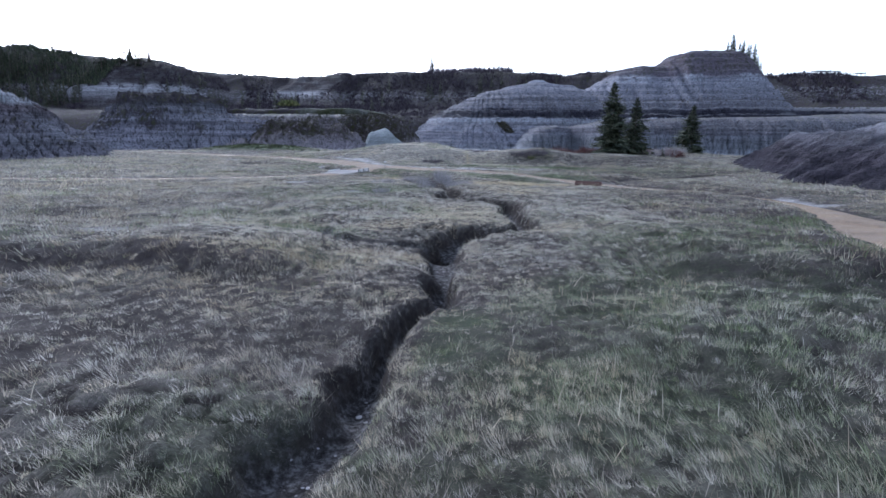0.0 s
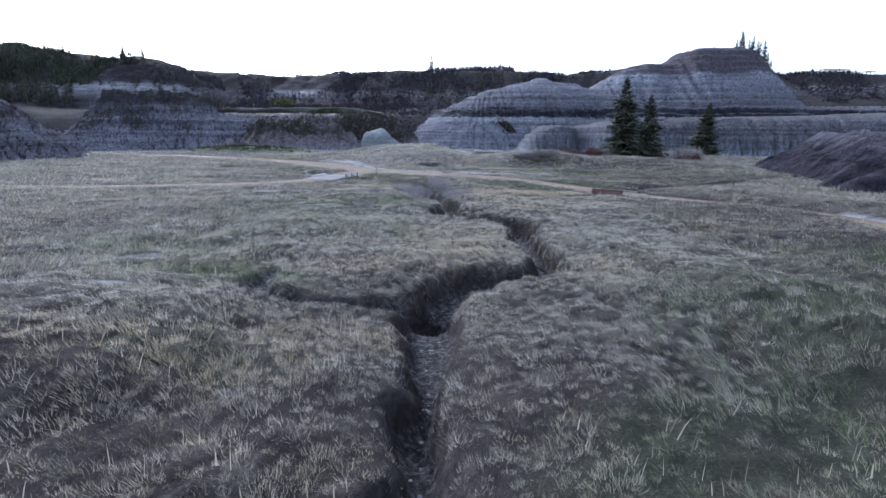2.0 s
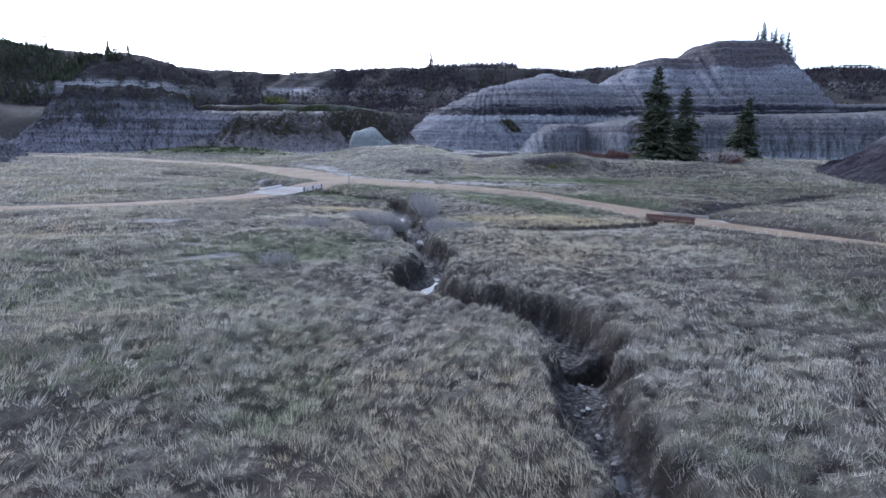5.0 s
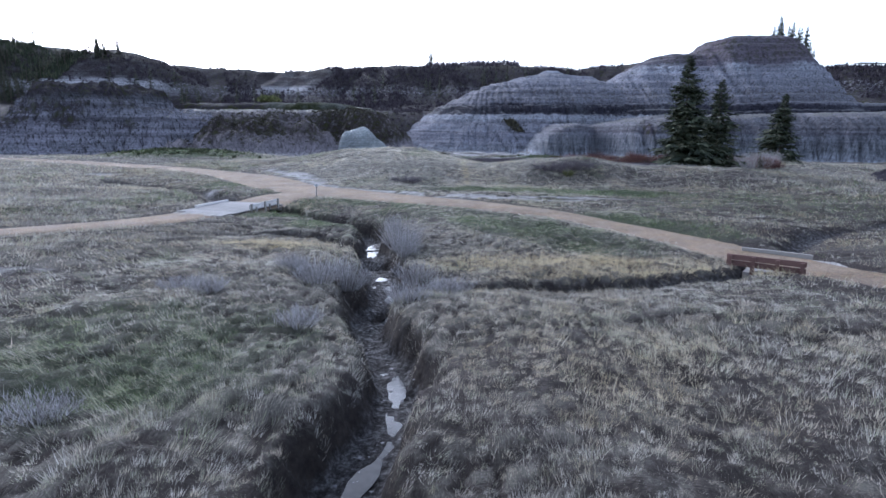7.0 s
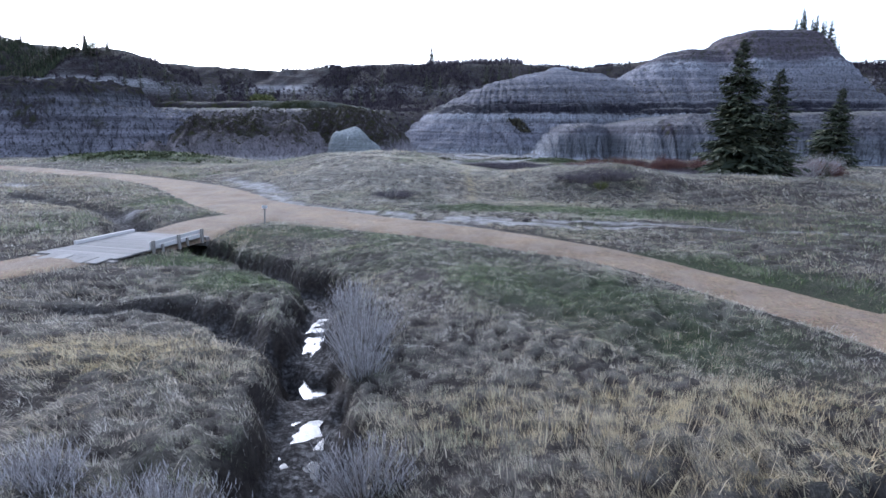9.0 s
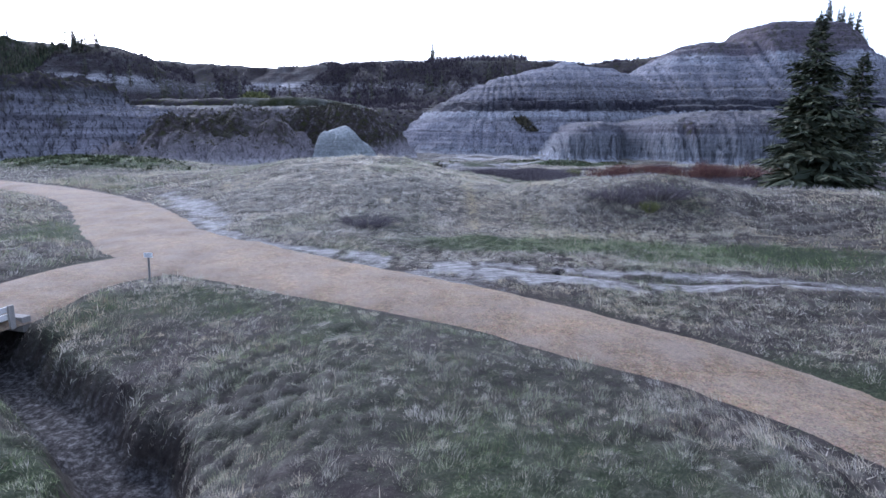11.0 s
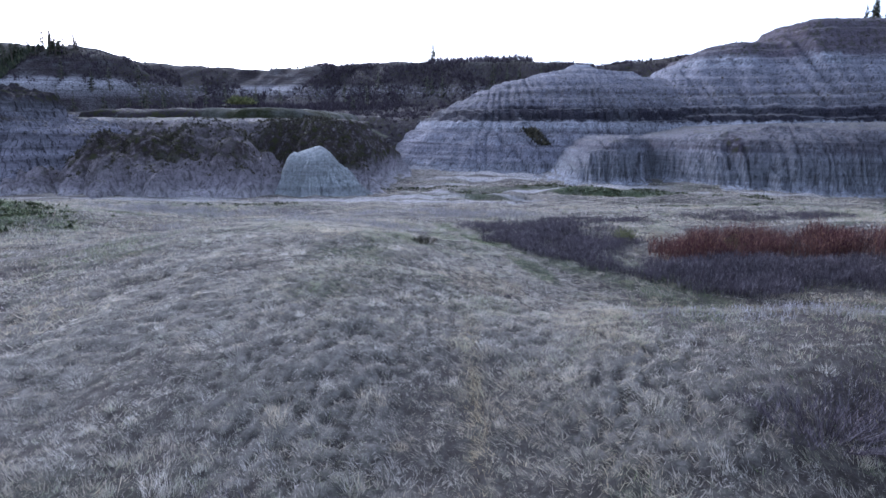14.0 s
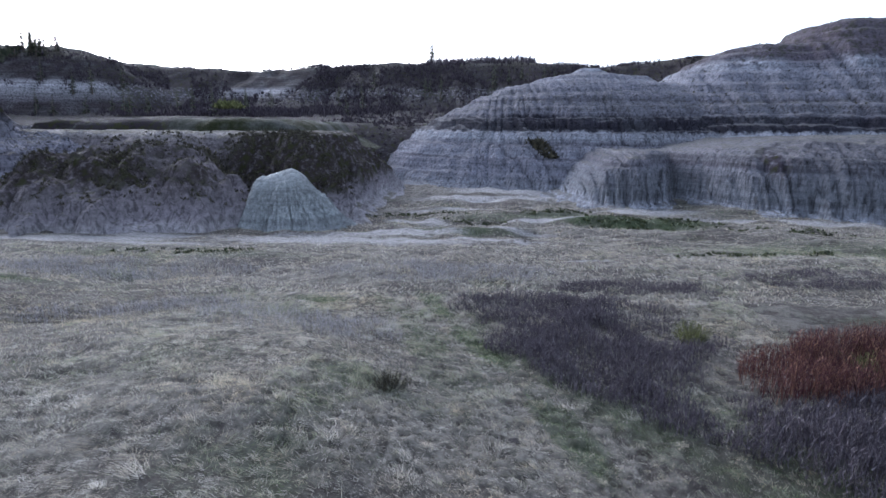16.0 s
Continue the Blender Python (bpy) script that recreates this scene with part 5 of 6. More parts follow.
def build_tufts():
    """Bunch grass: each tuft a fountain of blades from one crown, of one colour and lean."""
    # x from, x to, y from, y to, spacing of the tufts, blades in each, width and height of a blade
    for x0, x1, y0, y1, pitch, blades, width, size in ((-4.5, 4.5, 6, 85, .235, 50, .0058, .135), (-10, -4.5, 9, 85, .27, 30, .0098, .155), (4.5, 10, 9, 85, .27, 30, .0098, .155), (-14, 14, 85, 121, .31, 34, .0125, .19),
                                                       (-28, -10, 12, 85, .42, 18, .024, .24), (10, 28, 14, 85, .42, 18, .024, .24), (-36, -14, 85, 121, .46, 15, .03, .26), (14, 32, 85, 106, .46, 15, .03, .26),
                                                       (-45, 45, 121, 135, .6, 12, .045, .26), (-45, 45, 135, 150, .6, 12, .045, .17), (-66, -28, 20, 125, .75, 11, .06, .34), (28, 56, 40, 130, .75, 11, .06, .34),
                                                       (-14, 14, 83, 121, 1.0, 70, .014, .34), (-10, 10, 7, 83, 1.15, 70, .0085, .18)):
        i, j = np.meshgrid(np.arange(x0, x1, pitch), np.arange(y0, y1, pitch))
        cx, cy = (a.ravel() + np.random.uniform(-.42, .42, a.size) * pitch for a in (i, j))
        luck = np.random.rand(5, len(cx))
        green, gold, salt, tall, bed, edge, dead, pale, hill_ = on_ground(cx, cy, "green", "gold", "salt", "tall", "bed", "edge", "dead", "pale", "hill")
        bare = smooth(.2, .75, fbm(cx / 1.4, cy / 1.4, 441, 3)) * .45
        keep = (edge > .02 + .3 * luck[0]) & (bed < .35) & (luck[1] > salt * 1.2) & (hill_ < 0) & (luck[2] > .06 + bare + .25 * dead - .15 * pale + (.62 if pitch == 1.0 else 0))
        cx, cy, green, gold, tall, dead, pale, luck = [a[..., keep] for a in (cx, cy, green, gold, tall, dead, pale, luck)]
        n = len(cx)
        big = (.5 + .95 * luck[3] ** 1.6) * (.5 if .9 < pitch < 1.2 else 1)
        patch, spot = fbm(cx / 3.2, cy / 3.2, 443, 3), fbm(cx / .8, cy / .8, 445, 2)
        tone = np.clip((.9 if pitch == 1.0 else .86 if pitch < .3 else .78) + .55 * (luck[4] - .5) * (1 - .5 * pale) + .22 * patch + .16 * spot + .30 * pale + .18 * gold - (.24 if pitch > .4 and y0 < 100 and pitch < .9 else 0) - .45 * dead - .10 * (green > .5), .02, 1)
        leafy = np.clip(green + .7 * (np.random.rand(n) - .52) + .25 * patch, 0, 1)
        yellow = np.clip(gold + .35 * (np.random.rand(n) > .86), 0, 1)
        way = 2.2 * vnoise(cx / 9, cy / 9, 447) + .9 * vnoise(cx / 1.7, cy / 1.7, 448) + 2.4
        lean = (.62 + .45 * vnoise(cx / 4, cy / 4, 449) + np.random.normal(0, .18, n)) * (.5 if pitch == 1.0 else 1 + 1.3 * pale)
        col = lambda a: a[:, None]
        shape = (n, blades)
        ang, q = np.random.uniform(0, 2 * math.pi, shape), np.sqrt(np.random.rand(*shape))
        r = col(big) * pitch * .66
        bx, by = col(cx) + q * r * .72 * np.cos(ang), col(cy) + q * r * .72 * np.sin(ang)
        h = size * col(big * (2 if .9 < pitch < 1.2 else 1) * np.clip(tall / .27, .5, 1.5)) * np.random.uniform(.55, 1.15, shape) * (1 - .4 * q * q) * (1 if pitch == 1.0 else col(1 - .38 * pale))
        tx = bx + q * r * .3 * np.cos(ang) + h * col(lean * np.cos(way)) + .42 * np.random.normal(0, 1, shape) * h
        ty = by + q * r * .3 * np.sin(ang) + h * col(lean * np.sin(way)) + .42 * np.random.normal(0, 1, shape) * h
        bx, by, tx, ty, h = (a.ravel() for a in (bx, by, tx, ty, h))
        bz = on_ground(bx, by, "z")
        base, tip = np.stack([bx, by, bz - .02], 1), np.stack([tx, ty, bz + h], 1)
        v, faces = spikes(base, tip, np.random.uniform(.7, 1.4, len(bx)) * width)
        many = lambda a: np.repeat(a, blades * 3)
        ob = new("bunch_grass", mesh_of("bunch_grass", v, faces, M_GRASS, False, green=many(leafy), gold=many(yellow), tone=many(tone)))
        tagged(ob, "bleached bunch grass in close tufts with green shoots", "grass", kind="stuff")


def build_grass():
    # x from, x to, y from, y to, blades to the square metre, width, length
    zones = ((-4.5, 4.5, 6, 50, 290, .0064, .10), (-9.5, -4.5, 9, 50, 150, .010, .13), (4.5, 9.5, 9, 50, 150, .010, .13), (-4.5, 4.5, 50, 85, 280, .0066, .10), (-9.5, -4.5, 50, 85, 160, .016, .17), (4.5, 9.5, 50, 85, 160, .016, .17),
             (-14, 14, 85, 120, 150, .018, .2), (-26, -9.5, 12, 85, 50, .026, .24), (9.5, 26, 14, 85, 50, .026, .24), (-34, -14, 85, 120, 40, .03, .27), (14, 30, 85, 104, 40, .03, .27), (-45, 45, 120, 150, 30, .045, .22), (-40, 50, 150, 175, 14, .065, .45), (-64, -26, 20, 125, 12, .075, .45), (26, 56, 40, 130, 12, .075, .45))
    for x0, x1, y0, y1, density, width, size in zones:
        n = int((x1 - x0) * (y1 - y0) * density)
        x, y = np.random.uniform(x0, x1, n), np.random.uniform(y0, y1, n)
        luck = np.random.rand(6, n)
        green, gold, salt, tall, bed, edge, dead, pale, hill_ = on_ground(x, y, "green", "gold", "salt", "tall", "bed", "edge", "dead", "pale", "hill")
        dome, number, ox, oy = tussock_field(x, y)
        keep = (edge > -.2 + .5 * luck[0]) & (bed < .3) & (luck[1] > salt * 1.15) & (hill_ < 0) & (luck[2] < .6 + .8 * dome - .15 * dead)
        x, y, green, gold, tall, dead, pale, dome, number, ox, oy, luck = [a[..., keep] for a in (x, y, green, gold, tall, dead, pale, dome, number, ox, oy, luck)]
        n = len(x)
        patch, spot = fbm(x / 2.6, y / 2.6, 415, 2), fbm(x / .55, y / .55, 417, 2)
        up = luck[3] < .11 + .08 * number + .35 * gold - .07 * pale
        wind = 2.4 * fbm(x / 2.2, y / 2.2, 407, 2) + 2.6 * vnoise(x / 12, y / 12, 409)
        lean = .34 + .3 * vnoise(x / 3, y / 3, 410)
        dx, dy = 1.1 * ox + lean * np.cos(wind) + .5 * np.random.normal(0, 1, n), 1.1 * oy + lean * np.sin(wind) + .5 * np.random.normal(0, 1, n)
        long_ = .76 * size * np.random.uniform(.55, 1.35, n) * np.clip(tall / .27, .45, 1.5)
        flat = long_ * np.where(up, .5, 1.0) / np.maximum(np.hypot(dx, dy), .3)
        tx, ty = x + dx * flat, y + dy * flat
        rise = long_ * np.where(up, .6 + .6 * luck[4], .16 + .5 * luck[4] * (.4 + dome))
        base = np.stack([x, y, on_ground(x, y, "z") - .015], 1)
        tip = np.stack([tx, ty, np.maximum(on_ground(tx, ty, "z"), base[:, 2] - .1) + rise], 1)
        # tone rises on tussock crowns and falls in hollows: relief shading put into colour
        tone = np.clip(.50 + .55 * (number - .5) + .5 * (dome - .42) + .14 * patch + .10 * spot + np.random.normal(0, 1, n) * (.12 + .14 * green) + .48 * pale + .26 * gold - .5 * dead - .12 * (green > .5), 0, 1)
        v, faces = spikes(base, tip, np.random.uniform(.7, 1.4, n) * width * np.where(up, .6, 1.3))
        many = lambda a: np.repeat(np.clip(a, 0, 1), 3)
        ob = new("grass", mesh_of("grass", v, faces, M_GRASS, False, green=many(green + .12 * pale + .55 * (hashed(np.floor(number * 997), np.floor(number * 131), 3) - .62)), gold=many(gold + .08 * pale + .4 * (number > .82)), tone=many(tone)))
        tagged(ob, "matted tussocks of bleached dead grass with green shoots", "grass", kind="stuff")
    build_tufts()
    # tall bent seed grass
    for x0, x1, y0, y1, density, width in ((-8, 9, 7, 110, 34, .011), (-20, 20, 12, 110, 5, .018)):
        n = int((x1 - x0) * (y1 - y0) * density)
        x, y = np.random.uniform(x0, x1, n), np.random.uniform(y0, y1, n)
        luck = np.random.rand(3, n)
        green, gold, salt, tall, bed, edge, hill_ = on_ground(x, y, "green", "gold", "salt", "tall", "bed", "edge", "hill")
        dome, number, ox, oy = tussock_field(x, y)
        keep = (edge > .1) & (bed < .2) & (salt < .4) & (hill_ < 0) & (luck[0] < .012 + .9 * np.clip(gold - .12, 0, 1)) & (luck[1] < .3 + dome)
        x, y, gold, tall, number, luck = [a[..., keep] for a in (x, y, gold, tall, number, luck)]
        n = len(x)
        a = np.random.uniform(0, 2 * math.pi, n)
        lean = np.random.uniform(.2, .8, n)
        wind = 2.2 * vnoise(x / 5, y / 5, 421)
        long_ = tall * np.random.uniform(.8, 1.6, n) * .95
        base = np.stack([x, y, on_ground(x, y, "z") - .02], 1)
        tip = base + np.stack([(np.cos(a) * .6 + np.cos(wind)) * lean * long_ * .6, (np.sin(a) * .6 + np.sin(wind)) * lean * long_ * .6, long_ * (1.05 - .5 * lean)], 1)
        v, faces = ribbons(base, tip, np.random.uniform(.7, 1.3, n) * width, .16 * long_ * lean)
        many = lambda a: np.repeat(np.clip(a, 0, 1), 5)
        ob = new("tall_grass", mesh_of("tall_grass", v, faces, M_GRASS, False, green=np.zeros(n * 5), gold=many(gold), tone=many(.55 + .4 * (number - .5) + np.random.normal(0, .15, n))))
        tagged(ob, "tall bent golden seed grass along the creek", "grass", kind="stuff")


# ---------------------------------------------------------------- trees and shrubs
def spruce_crown(high, reach, whorls, twigs, seed, bare=0.06, full=0.0):
    """Needle sprays on drooping boughs, as many narrow leaves."""
    rng = np.random.RandomState(seed)
    u = np.sort(rng.uniform(bare, 1, whorls))
    ang = rng.uniform(0, 2 * math.pi, whorls) + np.arange(whorls) * 2.4
    lean = 1 + .25 * np.sin(ang * 1 + seed) + .12 * np.sin(u * 23 + seed)
    long_ = reach * ((1 - u) ** 0.85 + 0.03) * rng.uniform(.35, 1.15, whorls) * lean
    t = np.tile(np.linspace(.12, 1, twigs), whorls)
    rep = lambda a: np.repeat(a, twigs)
    droop = -0.28 * long_ * (1 - u) + .12 * high * .04
    px = np.cos(rep(ang)) * rep(long_) * t
    py = np.sin(rep(ang)) * rep(long_) * t
    pz = rep(u) * high + rep(droop) * t ** 1.3 + .10 * rep(long_) * t ** 3
    p = np.stack([px, py, pz], 1)
    n = len(p)
    sgn = np.where(np.arange(n) % 2, 1, -1)
    ta = rep(ang) + sgn * rng.uniform(.35, 1.2, n)
    tl = (0.016 * high + .46 * rep(long_) * (1.1 - t)) * rng.uniform(.6, 1.2, n)
    tip = p + np.stack([np.cos(ta) * tl, np.sin(ta) * tl, -rng.uniform(.05, .55, n) * tl], 1)
    width = tl * rng.uniform(.17, .34, n) * (1 + full)
    side = np.stack([-np.sin(ta), np.cos(ta), rng.uniform(-.8, .8, n)], 1)
    half = side * (width / 2)[:, None]
    mid = p + (tip - p) * .55
    v = np.stack([p, mid - half, tip, mid + half], 1).reshape(-1, 3)
    k = (np.arange(n) * 4)[:, None]
    return v, [k + np.array([[0, 1, 2, 3]])]


def trunk_mesh(name, high, thick, material, lean=0.0, sides=7):
    k = np.linspace(0, 1, 9)
    a = np.arange(sides) * 2 * math.pi / sides
    r = thick * (1 - .93 * k) * (1 + .5 * np.exp(-k * 30))
    x = np.cos(a) * r[:, None] + lean * np.sin(k * 2)[:, None]
    y = np.sin(a) * r[:, None]
    z = np.repeat((k * high)[:, None], sides, 1)
    i = np.arange(9 * sides).reshape(9, sides)
    quads = np.stack([i[:-1], np.roll(i[:-1], -1, 1), np.roll(i[1:], -1, 1), i[1:]], -1).reshape(-1, 4)
    return mesh_of(name, np.stack([x, y, z], -1).reshape(-1, 3), [quads], material)


def spruce(x, y, z, high, reach, whorls, twigs, seed, label, group="", bare=0.06, full=0.0):
    tree = new("spruce_tree")
    tree.matrix_world = pose(x, y, z)
    tagged(tree, label, "tree", group)
    part_mesh("trunk", trunk_mesh("trunk", high * .97, high * .018 + .03, M_BARK), tree)
    v, f = spruce_crown(high, reach, whorls, twigs, seed, bare, full)
    part_mesh("crown", mesh_of("crown", v, f, M_NEEDLES, False), tree)
    return tree


def twiggy(n, rx, ry, high, seed, width, leaves=6, leaf=.05, splay=.45, density=None):
    """Upright stems in an oval with small side twigs; returns vertices and faces (local)."""
    rng = np.random.RandomState(seed)
    a, r = rng.uniform(0, 2 * math.pi, n), np.sqrt(rng.uniform(0, 1, n))
    bx, by = np.cos(a) * r * rx, np.sin(a) * r * ry
    h = high * rng.uniform(.55, 1.1, n) * (1 - .35 * r)
    base = np.stack([bx * .6, by * .6, np.zeros(n) - .05], 1)
    tip = np.stack([bx * (1 + splay * rng.uniform(.2, 1, n)) + rng.normal(0, .08 * high, n), by * (1 + splay * rng.uniform(.2, 1, n)) + rng.normal(0, .08 * high, n), h], 1)
    t = rng.uniform(.3, 1, (n, leaves))
    p = base[:, None] + (tip - base)[:, None] * t[..., None]
    p = p.reshape(-1, 3)
    m = len(p)
    la = rng.uniform(0, 2 * math.pi, m)
    ll = leaf * rng.uniform(.6, 1.6, m)
    q = p + np.stack([np.cos(la) * ll * .5, np.sin(la) * ll * .5, ll], 1)
    b2, t2 = np.vstack([base, p]), np.vstack([tip, q])
    w = np.concatenate([np.full(n, width), np.full(m, width * .75)])
    return ribbons(b2, t2, w, np.zeros(n + m))


def shrub(name, x, y, rx, ry, high, n, seed, material, label, group="", width=.014, leaves=7, leaf=.09, splay=.45, category="shrub"):
    v, f = twiggy(n, rx, ry, high, seed, width, leaves, leaf, splay)
    bush = new(name)
    bush.matrix_world = pose(x, y, float(ground_level(np.array([x]), np.array([y]))[0]))
    tagged(bush, label, category, group)
    quads, tris = f
    # ribbons come in order: the stems first, then their side twigs
    part_mesh("stem_clump", mesh_of("stem_clump", v[:n * 5], [quads[:n], tris[:n]], material, False), bush)
    part_mesh("crown", mesh_of("crown", v[n * 5:], [quads[n:] - n * 5, tris[n:] - n * 5], material, False), bush)
    return bush


def thicket(name, spots, material, label, per_m2, high, seed, width=.02, leaf=.22, leaves=4):
    """Many upright twigs over some ovals (x, y, rx, ry, turn), too many to count."""
    rng = np.random.RandomState(seed)
    bases, tips = [], []
    for cx, cy, rx, ry, turn, tall in spots:
        n = int(math.pi * rx * ry * per_m2)
        a, r = rng.uniform(0, 2 * math.pi, n), np.sqrt(rng.uniform(0, 1, n))
        c, s = math.cos(radians(turn)), math.sin(radians(turn))
        u, v = np.cos(a) * r * rx, np.sin(a) * r * ry
        x, y = cx + u * c - v * s, cy + u * s + v * c
        patch = .7 * fbm(x / 1.3, y / 1.3, seed + 7, 2) + .5 * fbm(x / 4, y / 4, seed + 9, 2)
        ok = rng.rand(n) < .75 + .7 * patch - .4 * smooth(.7, 1, r)
        x, y, r, patch = x[ok], y[ok], r[ok], patch[ok]
        n = len(x)
        h = high * tall * rng.uniform(.6, 1.1, n) * (1 - .3 * r ** 3) * (1 + .45 * patch)
        z = ground_level(x, y) - .05
        b = np.stack([x, y, z], 1)
        t = b + np.stack([rng.normal(0, .16, n) * h, rng.normal(0, .16, n) * h, h], 1)
        k = rng.uniform(.3, .95, (n, leaves))
        p = (b[:, None] + (t - b)[:, None] * k[..., None]).reshape(-1, 3)
        m = len(p)
        q = p + np.stack([rng.normal(0, .5, m), rng.normal(0, .5, m), np.ones(m)], 1) * (leaf * rng.uniform(.5, 1.4, m))[:, None] * tall
        bases += [b, p]
        tips += [t, q]
    b, t = np.vstack(bases), np.vstack(tips)
    v, f = spikes(b, t, np.random.uniform(.7, 1.5, len(b)) * width)
    ob = new(name, mesh_of(name, v, f, material, False))
    return tagged(ob, label, "shrubs", kind="stuff")


def clumps(name, x, y, z, size, material, label, seed, leaves=16, upright=1.0, category="shrubs", thick=.16):
    """Far bushes: a loose ball of narrow leaves at each place."""
    rng = np.random.RandomState(seed)
    n = len(x)
    d = rng.normal(0, 1, (n, leaves, 3))
    d /= np.linalg.norm(d, axis=2)[..., None]
    d[..., 2] = np.abs(d[..., 2]) * upright
    s = size[:, None, None]
    c = np.stack([x, y, z], 1)[:, None]
    p = c + d * s * rng.uniform(.1, .75, (n, leaves, 1))
    q = p + (d * .55 + np.array([0, 0, .5 * upright])) * s * rng.uniform(.4, .9, (n, leaves, 1))
    p, q = p.reshape(-1, 3), q.reshape(-1, 3)
    side = rng.normal(0, 1, p.shape) * np.repeat(size, leaves)[:, None] * thick
    v = np.stack([p - side, p + side, q], 1).reshape(-1, 3)
    k = (np.arange(len(p)) * 3)[:, None]
    ob = new(name, mesh_of(name, v, [k + np.array([[0, 1, 2]])], material, False))
    return tagged(ob, label, category, kind="stuff")


# ---------------------------------------------------------------- bridges, post, hut
def at_ground(x, y):
    return float(ground_level(np.array([float(x)]), np.array([float(y)]), False)[0])


def plank_mesh(name, sx, sy, sz, material, bevel=0.008):
    bm = bmesh.new()
    box(bm, 0, 0, 0, sx, sy, sz, bevel=bevel)
    me = bpy.data.meshes.new(name)
    bm.to_mesh(me)
    bm.free()
    me.materials.append(material)
    return me


def footbridge(place, turn, level, wide, long_, deck_mat, rail_mat, label, rail_long, bars, shift=0.0, drop=0.0, low_side=0, post_mat=None, sunk=0.0, board=.15, low_mat=None, rail_at=0.0):
    """A low plank bridge: local y along the way, deck top at 0."""
    rng = random.Random(int(abs(place[0]) * 10))
    post_mat = post_mat or rail_mat
    bridge = new("footbridge")
    bridge.matrix_world = pose(place[0], place[1], level, 0, 0, turn)
    tagged(bridge, label, "bridge")
    step = 0.19
    count = int(long_ / step)
    me = plank_mesh("plank", wide + .1, step - .014, .05, deck_mat)
    for k in range(count):
        ob = part_mesh("plank", me, bridge)
        ob.matrix_local = pose(rng.uniform(-.03, .03), shift - long_ / 2 + (k + .5) * step, -.025 - sunk + rng.uniform(-.006, .006), 0, rng.uniform(-.25, .25), rng.uniform(-.4, .4))
    beam = plank_mesh("beam", .16, long_ + .2, .26, M_TIMBER, .012)
    for x in (-wide / 2 + .25, 0, wide / 2 - .25):
        ob = part_mesh("beam", beam, bridge)
        ob.matrix_local = pose(x, shift, -.185 - sunk)
    sill = plank_mesh("sill", wide + .3, .25, .4, M_TIMBER, .015)
    for y in (-long_ / 2 - .1, long_ / 2 + .1):
        ob = part_mesh("sill", sill, bridge)
        ob.matrix_local = pose(0, y + shift, -.27 - sunk)
    post = plank_mesh("rail_post", .09, .13, .62, post_mat)
    stub = plank_mesh("stub_post", .08, .10, .36, post_mat)
    top = plank_mesh("top_rail", .05, rail_long, board, rail_mat)
    low = plank_mesh("kerb_board", .05, rail_long, board, rail_mat)
    far_low = plank_mesh("kerb_board", .12, rail_long, board, low_mat or rail_mat)
    for s in (-1, 1):
        x = s * (wide / 2 + .06)
        part_mesh("kerb_board", far_low if s == low_side else low, bridge).matrix_local = pose(x, rail_at, (-.05 if s == low_side and sunk else .05) - drop, -.2, 0, 0)
        if s == low_side:
            continue
        part_mesh("top_rail", top, bridge).matrix_local = pose(x, rail_at, .075 + board - drop, .3, 0, 0)
        for k in range(bars):
            y = rail_at - rail_long / 2 + .12 + (rail_long - .24) * k / (bars - 1)
            part_mesh("rail_post", post, bridge).matrix_local = pose(x + s * .075, y, .03 - drop, rng.uniform(-1.5, 1.5), rng.uniform(-1.5, 1.5), 0)
            if k < bars - 1 and s > 0 and bars == 3:
                part_mesh("stub_post", stub, bridge).matrix_local = pose(x + s * .07, y + .5, -.06 - drop, 2, 0, 0)
    return bridge


def ramp_board(place, turn, x, y, z, sx, sy, tilt, label):
    ob = new("ramp_board", plank_mesh("ramp_board", sx, sy, .045, M_PLANK))
    ob.matrix_world = pose(place[0], place[1], 0, 0, 0, turn) @ pose(x, y, z, tilt, 0, random.uniform(-3, 3))
    return tagged(ob, label, "board", "loose boards on the ramp")


def trail_marker():
    x, y = -10.47, 75.1
    marker = new("trail_marker")
    marker.matrix_world = pose(x, y, at_ground(x, y) - .03, 0, 2, 8)
    tagged(marker, "thin steel post with a small pale sign beside the gravel path", "sign post")
    bm = bmesh.new()
    box(bm, 0, .012, .5, .05, .006, 1.04), box(bm, -.025, 0, .5, .006, .03, 1.04), box(bm, .025, 0, .5, .006, .03, 1.04)
    part("post", bm, M_STEEL, marker)
    bm = bmesh.new()
    box(bm, 0, -.022, .94, .27, .008, .15, bevel=.003)
    plate = part("sign_plate", bm, M_SIGN, marker, "pale blue-grey plate")
    for k, w in enumerate((.18, .14, .16)):
        bm = bmesh.new()
        box(bm, -.09 + w / 2, -.0285, .98 - k * .035, w, .003, .014)
        part("print_bar", bm, M_BAR, plate, "dark line of small print")


